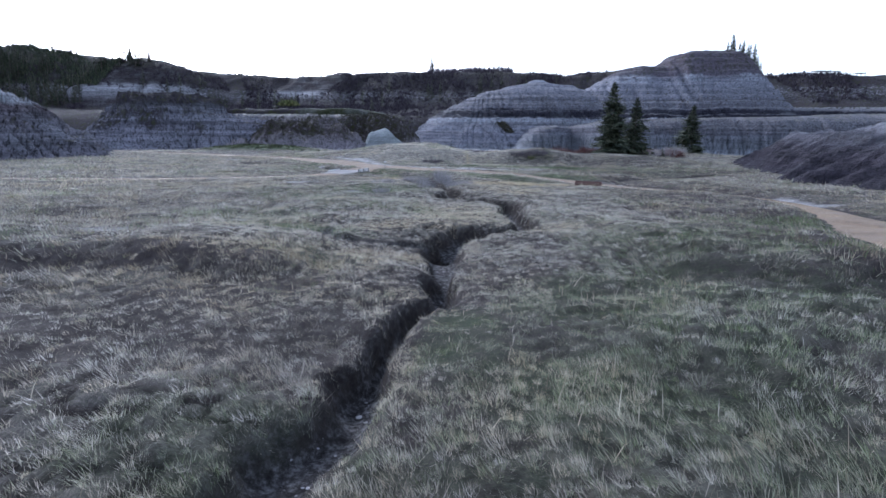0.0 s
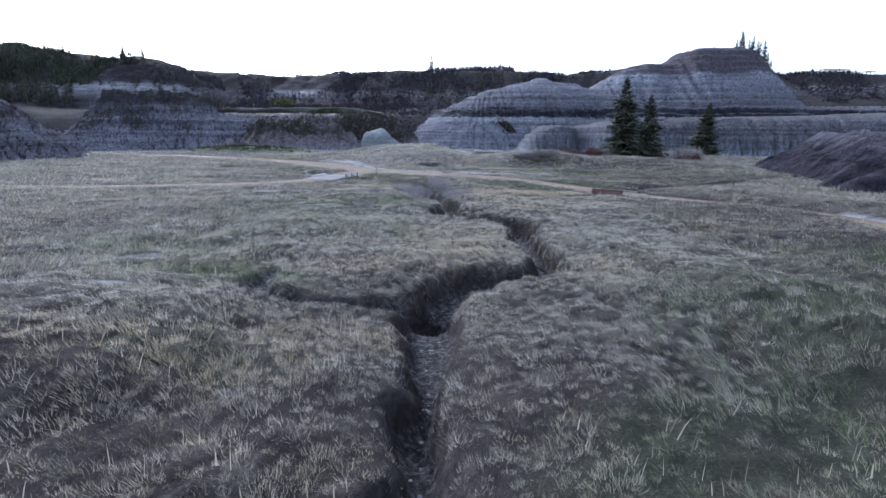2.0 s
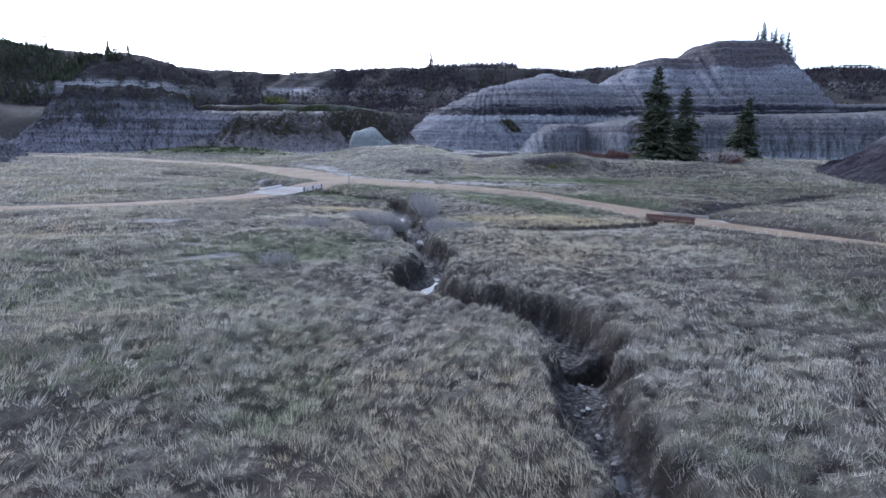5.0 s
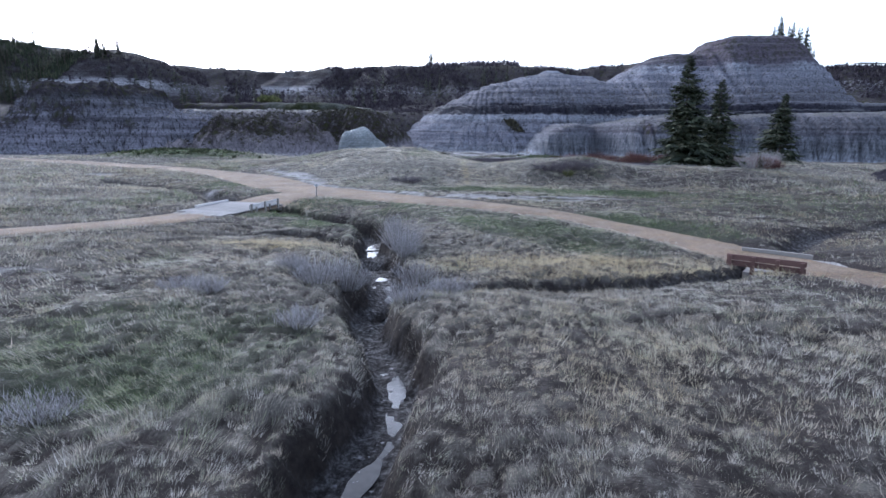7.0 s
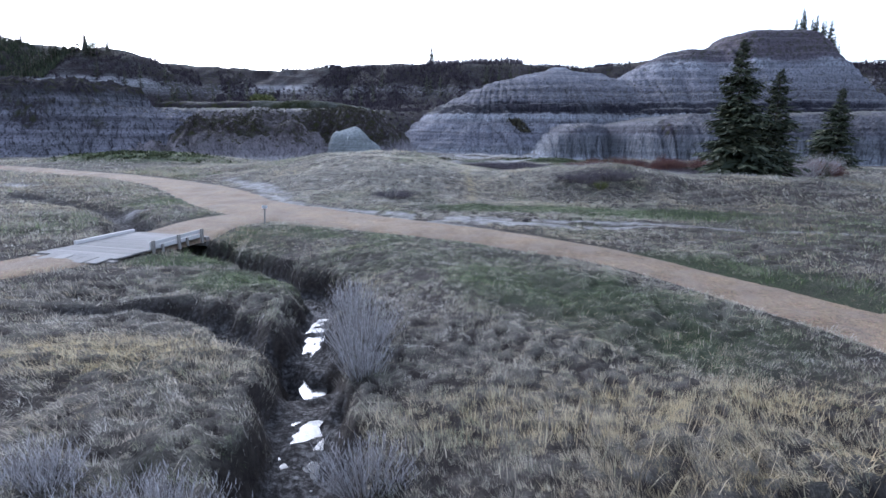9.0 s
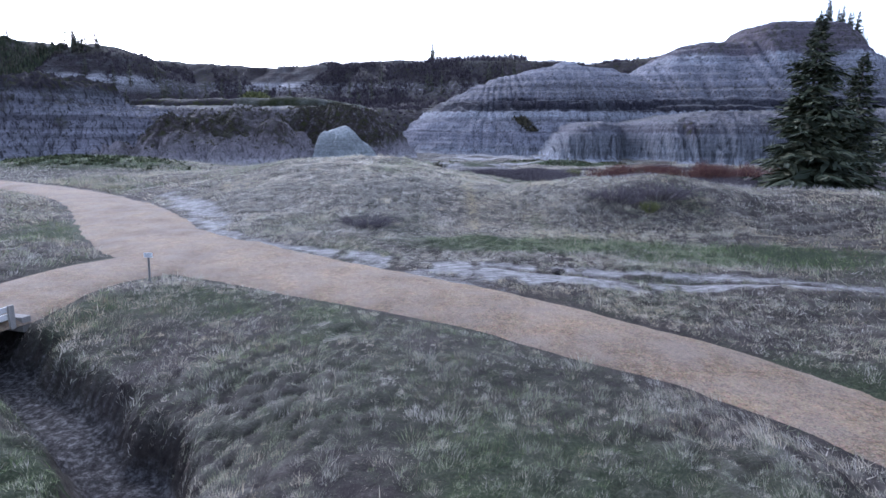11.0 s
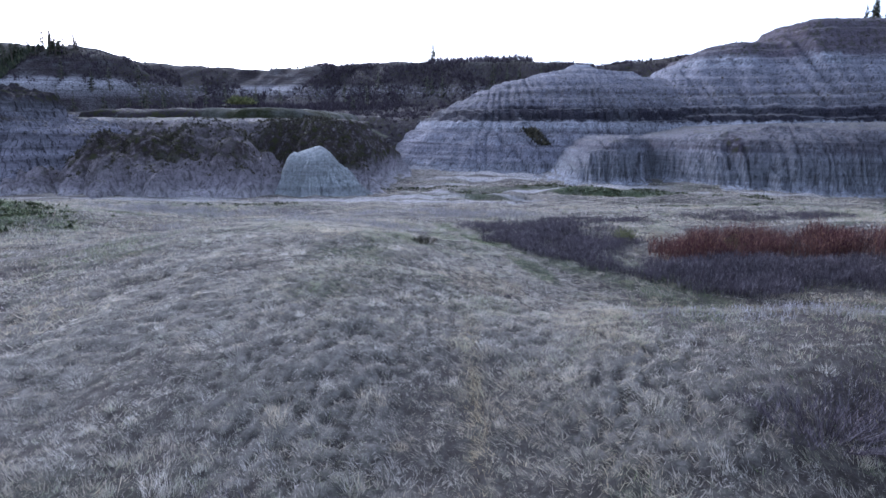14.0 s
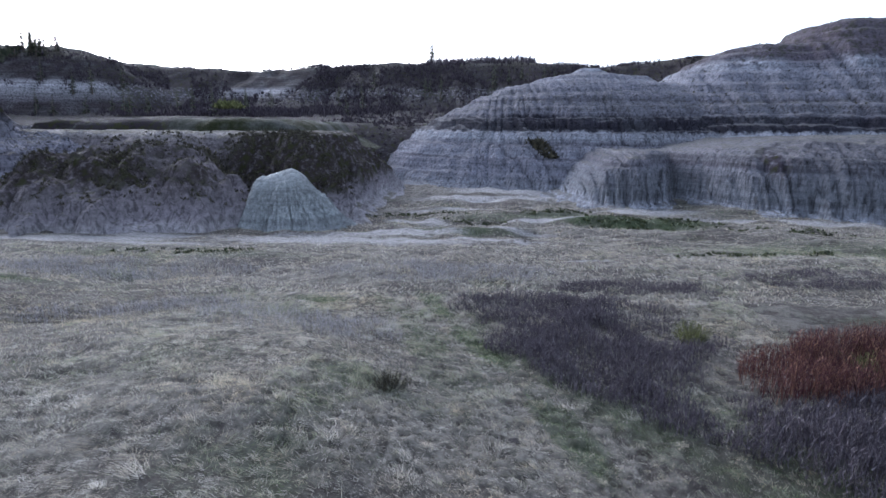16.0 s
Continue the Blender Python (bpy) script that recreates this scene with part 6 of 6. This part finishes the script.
def viewing_hut(x, y, z):
    hut = new("viewing_shelter")
    hut.matrix_world = pose(x, y, z, 0, 0, -25)
    tagged(hut, "small open timber shelter with a gabled roof on the rim", "shelter")
    for px in (-2.4, 2.4):
        for py in (-1.8, 1.8):
            bm = bmesh.new()
            box(bm, px, py, 1.2, .25, .25, 2.6, bevel=.03)
            part("post", bm, M_HUT, hut)
    for s in (-1, 1):
        bm = bmesh.new()
        box(bm, s * 1.55, 0, 3.15, 3.6, 5.2, .14, (0, s * 27, 0), .03)
        part("roof_side", bm, M_HUT, hut)
    for py in (-1.8, 1.8):
        bm = bmesh.new()
        box(bm, 0, py, 2.35, 5.4, .2, .25, bevel=.02)
        part("tie_beam", bm, M_HUT, hut)
    bm = bmesh.new()
    box(bm, 3.5, -.5, -.25, 12, 5.5, .3, bevel=.03)
    deck = part("deck", bm, M_HUT, hut)
    for k in range(7):
        bm = bmesh.new()
        box(bm, -2 + k * 1.85, -3.2, .45, .14, .14, 1.3, bevel=.02)
        part("baluster", bm, M_HUT, deck)
    bm = bmesh.new()
    box(bm, 3.5, -3.2, 1.05, 12, .16, .14, bevel=.02)
    part("handrail", bm, M_HUT, deck)


def picnic_roof(x, y, z, wide, turn):
    roof = new("picnic_shelter")
    roof.matrix_world = pose(x, y, z, 0, 0, turn)
    tagged(roof, "low pale flat-roofed shelter far off on the rim", "shelter")
    for px in (-wide / 2 + .4, 0, wide / 2 - .4):
        for py in (-1.6, 1.6):
            bm = bmesh.new()
            box(bm, px, py, 1.0, .25, .25, 2.2, bevel=.03)
            part("post", bm, M_HUT, roof)
    bm = bmesh.new()
    box(bm, 0, 0, 2.2, wide, 4.2, .4, bevel=.06)
    part("roof", bm, M_RAIL, roof)


def lump(name, x, y, size, seed, material, label, flat=.6):
    bm = bmesh.new()
    bmesh.ops.create_icosphere(bm, subdivisions=3, radius=size)
    for v in bm.verts:
        k = 1 + .45 * noise.noise(v.co * (1.6 / size) + Vector((seed, 0, 0))) + .2 * noise.noise(v.co * (5 / size) + Vector((0, seed, 0)))
        v.co = Vector((v.co.x * k * 1.3, v.co.y * k, v.co.z * k * flat))
    me = bpy.data.meshes.new(name)
    bm.to_mesh(me)
    bm.free()
    me.materials.append(material)
    ob = new(name, me)
    ob.matrix_world = pose(x, y, at_ground(x, y) + size * flat * .35)
    return tagged(ob, label, "clod")


def build_stones():
    """Flakes of dried mud and pebbles in the beds, too many to count."""
    rng = np.random.RandomState(5)
    xs, ys, ss = [], [], []
    for line, lo, hi, n in ((CREEK, 8, 13, 60), (CREEK, 15, 37, 420), (CREEK_UP, 37, 66, 600), (GULLY_LEFT, 22, 27, 90), (GULLY_RIGHT, 52, 56, 140)):
        some = line[(line[:, 1] > lo) & (line[:, 1] < hi)]
        k = rng.randint(0, len(some), n)
        a, r = rng.uniform(0, 6.283, n), rng.uniform(0, 1, n)
        xs.append(some[k, 0] + np.cos(a) * r * (some[k, 2] + .1)), ys.append(some[k, 1] + np.sin(a) * r * (some[k, 2] + .1)), ss.append(.012 + .055 * rng.rand(n) ** 4)
    x, y, s = map(np.concatenate, (xs, ys, ss))
    z = ground_level(x, y)
    n = len(x)
    corner = np.array([(1, 0, 0), (.4, .9, .1), (-.7, .7, 0), (-1, -.2, .1), (-.3, -.9, 0), (.7, -.7, .1), (0, 0, .55)])
    v = corner[None] * rng.uniform(.6, 1.2, (n, 7, 3)) * s[:, None, None]
    a = rng.uniform(0, 6.283, n)[:, None]
    v = np.stack([v[..., 0] * np.cos(a) - v[..., 1] * np.sin(a), v[..., 0] * np.sin(a) + v[..., 1] * np.cos(a), v[..., 2]], -1) + np.stack([x, y, z + .012], 1)[:, None]
    i = np.arange(6)
    fan = np.stack([i, (i + 1) % 6, np.full(6, 6)], 1)
    faces = (np.arange(n) * 7)[:, None, None] + fan
    ob = new("creek_stones", mesh_of("creek_stones", v.reshape(-1, 3), [faces.reshape(-1, 3)], M_STONE, False))
    tagged(ob, "pale pebbles and dried mud flakes scattered in the creek bed", "pebbles", kind="stuff")


# ---------------------------------------------------------------- building it all
build_ground()
build_path("path_main", PATH_MAIN, "tan gravel footpath with worn pale edges")
build_path("path_spur", PATH_SPUR, "tan gravel footpath leading over the plank bridge")
build_water()
build_hills()

footbridge(BRIDGE_ONE, BRIDGE_ONE_TURN, .2, 3.5, 4.9, M_PLANK, M_RAIL, "low weathered grey plank footbridge with white-grey kerb rails over the creek", 3.1, 3, -.75, low_side=-1, post_mat=M_TIMBER)
for k in range(5):
    ramp_board(BRIDGE_ONE, BRIDGE_ONE_TURN, -.9 + k * .55, -3.4 - .1 * (k % 2), .16, .5, .85, 4, "loose bleached board on the bridge ramp")
footbridge(BRIDGE_TWO, BRIDGE_TWO_TURN, .2, 3.3, 3.8, M_PLANK, M_REDWOOD, "low footbridge with red-brown stained kerb rails over a side gully", 2.5, 4, .6, .04, -1, rail_at=-.85, sunk=.18, board=.2, low_mat=M_TIMBER)
trail_marker()

spruce(22.9, 100.6, at_ground(22.9, 100.6) - .2, 12.6, 4.3, 520, 24, 3, "tall dark green spruce on the valley floor", "spruces on the valley floor", .04)
spruce(27.1, 102.3, at_ground(27.1, 102.3) - .2, 10.3, 3.8, 400, 22, 7, "smaller dark green spruce growing against a taller one", "spruces on the valley floor", .04)
spruce(42.2, 118.5, at_ground(42.2, 118.5) - .2, 9.2, 3.9, 400, 22, 11, "solitary dense dark spruce with a broad foot", "spruces on the valley floor", .03)
spruce(31.4, 101.0, at_ground(31.4, 101.0) - .1, 2.4, .9, 160, 10, 13, "young bright green spruce beside the shrubs", "spruces on the valley floor", .03)
spruce(32.5, 125.0, at_ground(32.5, 125.0) - .1, 3.4, 1.1, 160, 10, 15, "young spruce before the clay bench", "spruces on the valley floor", .03)

rng = random.Random(4)


def level_at(level, x, y):
    return float(level(np.array([float(x)]), np.array([float(y)]))[0])


for k, (x, y, high) in enumerate(((97.2, 237, 6.8), (98.3, 238, 5.5), (99.6, 236, 4.5), (101.2, 237, 5.5), (102.0, 238, 6.5), (102.8, 236, 6), (104.0, 237, 7), (105.2, 236, 9), (105.9, 237.5, 8), (106.8, 236, 7), (107.6, 235, 6), (108.6, 236, 5), (109.5, 235, 4), (96.4, 239, 4.2), (103.4, 239, 5))):
    spruce(x, y, level_at(butte_level, x, y) - .8, high * 1.1, high * .3, 150, 8, 20 + k, "narrow dark spruce on the butte's shoulder", "spruces on the butte", .02, 1.8)
lone = max(range(375, 420), key=lambda y: level_at(rim_level, -27.7, y) - .02 * y)
spruce(-27.7, lone, level_at(rim_level, -27.7, lone) - .5, 13, 3.2, 240, 9, 41, "lone ragged spruce on the skyline", "spruces on the rim", .15, 1.1)
stock = [spruce(-204.0, 336.0, level_at(rim_level, -204, 336) - .4, 10.5, 2.5, 90, 6, 58, "far dark spruce on the wooded canyon side", "spruces on the rim", .05, 1.4),
         spruce(-230.0, 330.0, level_at(rim_level, -230, 330) - .4, 8.5, 2.2, 85, 6, 59, "far dark spruce on the wooded canyon side", "spruces on the rim", .05, 1.4),
         spruce(-262.0, 326.0, level_at(rim_level, -262, 326) - .4, 12.5, 2.7, 100, 6, 60, "far dark spruce on the wooded canyon side", "spruces on the rim", .05, 1.4)]
for k in range(210):
    x = rng.uniform(-268, -204) if k < 150 else rng.uniform(-200, -184) if k < 168 else rng.uniform(-180, 60)
    y = np.interp(x, [-330, -190, -160, 60], [330, 350, 352, 395]) - (rng.uniform(4, 18) if 150 <= k < 168 else rng.uniform(9, 62))
    copy_thing(stock[k % 3], pose(x, y, level_at(rim_level, x, y) - .5, rng.uniform(-2, 2), rng.uniform(-2, 2), rng.uniform(0, 360)))
for k, (x, y, high) in enumerate(((-249, 352, 13), (-237, 350, 14.5), (-201, 349, 7), (-157.5, 408, 7), (-216, 352, 8), (-168, 372, 6))):
    spruce(x, y, level_at(rim_level, x, y) - .4, high, high * .2, 150, 8, 160 + k, "tall spruce standing up from the rim", "spruces on the rim", .1, 1.0)

viewing_hut(-194, 353, level_at(rim_level, -194, 353) - 3.4)
picnic_roof(187, 333, level_at(rim_level, 187, 333), 14, 5)
picnic_roof(206, 336, level_at(rim_level, 206, 336) - .2, 5, 0)

# sagebrush along the creek
for k, (x, y, rx, ry, high, n) in enumerate(((-2.5, 59.2, .85, .85, 1.5, 170), (-2.2, 57.9, .6, .6, .95, 90), (-3.5, 52.6, .8, .5, 1.0, 170), (-4.1, 51.8, .7, .5, .85, 110), (-1.4, 54.2, .7, .5, .85, 110), (-.7, 53.2, .6, .45, .7, 90), (-3.1, 61.3, .5, .6, .9, 80),
                                             (-1.2, 50.2, .6, .5, .55, 80), (-.2, 51.0, .6, .4, .5, 80), (-6.5, 49.9, .5, .4, .5, 70), (-7.6, 50.6, .6, .4, .45, 70), (-3.4, 47.6, .5, .4, .45, 60), (-6, 43.2, .6, .4, .4, 60), (9.0, 12.8, .6, .4, .5, 70), (-5.2, 53.0, .5, .4, .6, 90))):
    shrub("sagebrush", x, y, rx, ry, high, int(n * 1.8), 200 + k, M_SAGE, "grey leafless sagebrush on the creek bank" if high > .6 else "low grey sagebrush among the dry grass", "sagebrush by the creek")
# scrub on and behind the mounds
for k, (x, y, r, high, mat, label) in enumerate(((7.2, 88.4, 1.5, .8, M_PURPLE, "bare brown shrub on the mound's face"), (9.6, 88.9, 1.7, .85, M_PURPLE, "bare brown shrub on the mound's face"), (8.7, 87.6, .5, .5, M_GREENBUSH, "small budding shrub on the mound's face"), (-5.2, 84.8, 1.3, .5, M_PURPLE, "dark low shrub at the mound's foot"),
                                                (9.2, 114.6, .8, 1.1, M_GREENBUSH, "budding yellow-green bush beside the thicket"), (14.4, 110.9, .5, 1.5, M_GREENBUSH, "young green conifer-like shrub in the thicket"), (-3.3, 106.2, .6, .45, M_DARKBUSH, "dark green juniper low in the grass"), (30, 104, 2.2, 2.2, M_SAGE, "pale grey willow bush beside the spruces"), (34, 108, 2.4, 2.2, M_SAGE, "pale grey willow bush beside the spruces"), (37, 112, 2.2, 2.0, M_SAGE, "pale grey willow bush beside the spruces"))):
    shrub("bush", x, y, r, r, high, int(150 * r + 40), 240 + k, mat, label, width=.018, leaf=.14)
lump("earth_clod", .75, 98.4, .16, 3, M_CLOD, "dark broken earth at an animal hole")
lump("earth_clod", 2.8, 77.3, .17, 5, M_CLOD, "dark clod of earth lying on the salt crust")
lump("earth_clod", .65, 104.6, .16, 8, M_CLOD, "dark broken earth at an animal hole")

thicket("red_willow_thicket", ((12.0, 110.4, 2.6, 2.2, 35, 1.0), (14.6, 111.2, 3.0, 2.6, 35, 1.05), (18.0, 112.6, 5.6, 2.8, 6, 1.05), (25.5, 111.5, 6.5, 3.6, -10, 1.0), (33, 109.5, 5, 3, -15, .9)), M_RED, "dense red-stemmed leafless willow thicket", 120, 1.4, 501, .02, .18)
thicket("grey_brush_thicket", ((2.4, 118.6, 4.6, 3.6, -15, .9), (6.6, 117.6, 3.4, 3.4, 0, .95), (1.8, 113.8, 2.4, 2.6, -40, .9), (5.2, 111.6, 3.6, 4.0, -30, 1.0), (8.4, 113.4, 2.8, 2.8, 0, .95), (7.4, 107.6, 3.2, 2.2, -35, 1.0), (11.5, 104.8, 3.6, 2.2, -20, 1.1), (14.5, 106.8, 5, 2.6, 0, 1.15), (22, 106.6, 6, 3.2, 0, 1.15), (29, 107, 5, 3, 0, 1.1), (9, 124, 5, 1.8, -5, .6), (24, 126, 8, 2.2, 0, .6)), M_PURPLE, "low purplish-grey leafless brush", 110, .62, 502, .022, .16)
thicket("pale_brush", ((-19, 116.5, 7, 1.6, 8, 1.0), (-8.5, 113, 5, 2.6, -10, 1.0), (-4, 128, 9, 3.5, 0, .8), (-26, 127, 10, 4, 8, .9), (9, 95, 4.5, 1.8, 5, .55), (18, 95.5, 6, 2, 0, .6)), M_SAGE, "pale grey brush standing in the dry grass", 30, .52, 503, .026, .15, 3)


def strew(n, seed, x0, x1, y0, y1, level, ok):
    r = np.random.RandomState(seed)
    x, y = r.uniform(x0, x1, n), r.uniform(y0, y1, n)
    z = level(x, y)
    keep = ok(x, y, z, r.rand(n))
    return x[keep], y[keep], z[keep], r


x, y, z, r = strew(15000, 601, -70, -10, 142, 175, mound_level, lambda x, y, z, k: (z > 1.2) & (z < 9.3) & (k < (.6 * blob(x, y, -51, 152, 11, 9, 0, 2) + .3 * blob(x, y, -36, 152, 6, 4, 0, 2)) * smooth(-.25, .25, fbm(x / 2.5, y / 2.5, 603, 3)) + .6 * ((x > -38) & (x < -14) & (y > 158)) + .3 * smooth(.1, .5, fbm(x / 3.5, y / 3.5, 315, 3)) * (x < -27)))
clumps("hillside_scrub", x, y, z, r.uniform(.15, .5, len(x)), M_DARKBUSH, "dark olive scrub clinging to the brown mound", 602, 12)
x, y, z, r = strew(34000, 611, -330, 190, 290, 405, rim_level, lambda x, y, z, k: (z > 13) & (z < 41) & (k < .22 + .75 * smooth(-.1, .5, fbm(x / 22, y / 22, 613, 3))) & (np.hypot((x + 106) / 23, (y - 384) / 17) > 1) & ((np.hypot((x + 193) / 56, (y - 354) / 52) < .80) | (np.hypot((x + 193) / 56, (y - 354) / 52) > .98)) & ~((x > 40) & (x < 160) & (y < 330)))
clumps("canyon_woods", x, y, z, r.uniform(.7, 1.7, len(x)), M_WOODS, "leafless purplish-brown brush and aspen on the canyon side", 614, 9, 1.3, thick=.11)
x, y, z, r = strew(2800, 616, -268, -200, 296, 352, rim_level, lambda x, y, z, k: (z > 26) & (k < .5 + .5 * smooth(-.2, .4, fbm(x / 14, y / 14, 617, 2))))
clumps("conifer_woods", x, y, z, r.uniform(.8, 1.9, len(x)), M_NEEDLES, "dense dark young conifers on the canyon side", 618, 9, 1.9, thick=.12)
x, y, z, r = strew(1500, 619, -48, 24, 222, 300, rim_level, lambda x, y, z, k: k < .35 + .6 * smooth(-.2, .4, fbm(x / 9, y / 9, 620, 2)))
clumps("side_valley_scrub", x, y, z, r.uniform(.4, 1.1, len(x)), M_WOODS, "dark leafless scrub at the mouth of the side valley", 625, 10, 1.0)
x, y, z, r = strew(700, 621, -32, 26, 396, 412, rim_level, lambda x, y, z, k: (x > -24) | (k < .4))
clumps("rim_aspens", x, y, z, r.uniform(.5, 1.3, len(x)), M_PURPLE, "row of bare pale aspens along the rim", 622, 8, 3.0)
x, y, z, r = strew(2600, 631, 6, 24, 200, 222, butte_level, lambda x, y, z, k: (np.abs((x - 15.9) + z * .91) < .9 + .9 * k) & (z > -1) & (z < 6.8))
clumps("gully_scrub", x, y, z + .2, r.uniform(.6, 1.2, len(x)), M_DARKBUSH, "dark green scrub filling a gully in the butte", 632, 12)
x, y, z, r = strew(700, 641, 40, 140, 200, 262, butte_level, lambda x, y, z, k: (z > 13) & (k < .8))
clumps("butte_scrub", x, y, z, r.uniform(.2, .5, len(x)), M_DARKBUSH, "sparse dark scrub dotting the butte", 642, 10)
x, y, z, r = strew(60, 651, -97, -88, 296, 303, lambda x, y: np.maximum(rim_level(x, y), 15) + 1.2, lambda x, y, z, k: k < 2)
clumps("budding_bush", x, y, z, r.uniform(1.2, 2.4, len(x)), M_GREENBUSH, "yellow-green budding bushes behind the mounds", 652, 30)

r = np.random.RandomState(661)
x, y = r.uniform(-56, 50, 44000), r.uniform(110, 182, 44000)
inside = np.maximum.reduce([blob(x, y, cx, cy, rx, ry, turn, 2) for cx, cy, rx, ry, turn in ((9, 165.5, 6, 1.6, 12), (20, 157.5, 8, 3.0, 8), (-9.5, 164, 8, 1.6, -4), (41, 176, 5, 2, 0), (-1, 158.5, 4, 1.2, 0), (31, 152, 7, 2, 0), (-26, 134, 6, 1, 0), (-42, 117.5, 11, 5, -12), (24, 136, 8, 1.4, 5))])
some = r.rand(len(x)) < inside * smooth(-.3, .4, fbm(x / 2.2, y / 1.4, 663, 2) + .25)
x, y = x[some], y[some]
clumps("creeping_juniper", x, y, ground_level(x, y) - .05, r.uniform(.18, .5, len(x)), M_JUNIPER, "dark green mats of creeping juniper on the salt flats", 664, 12, .7)

build_stones()
build_grass()
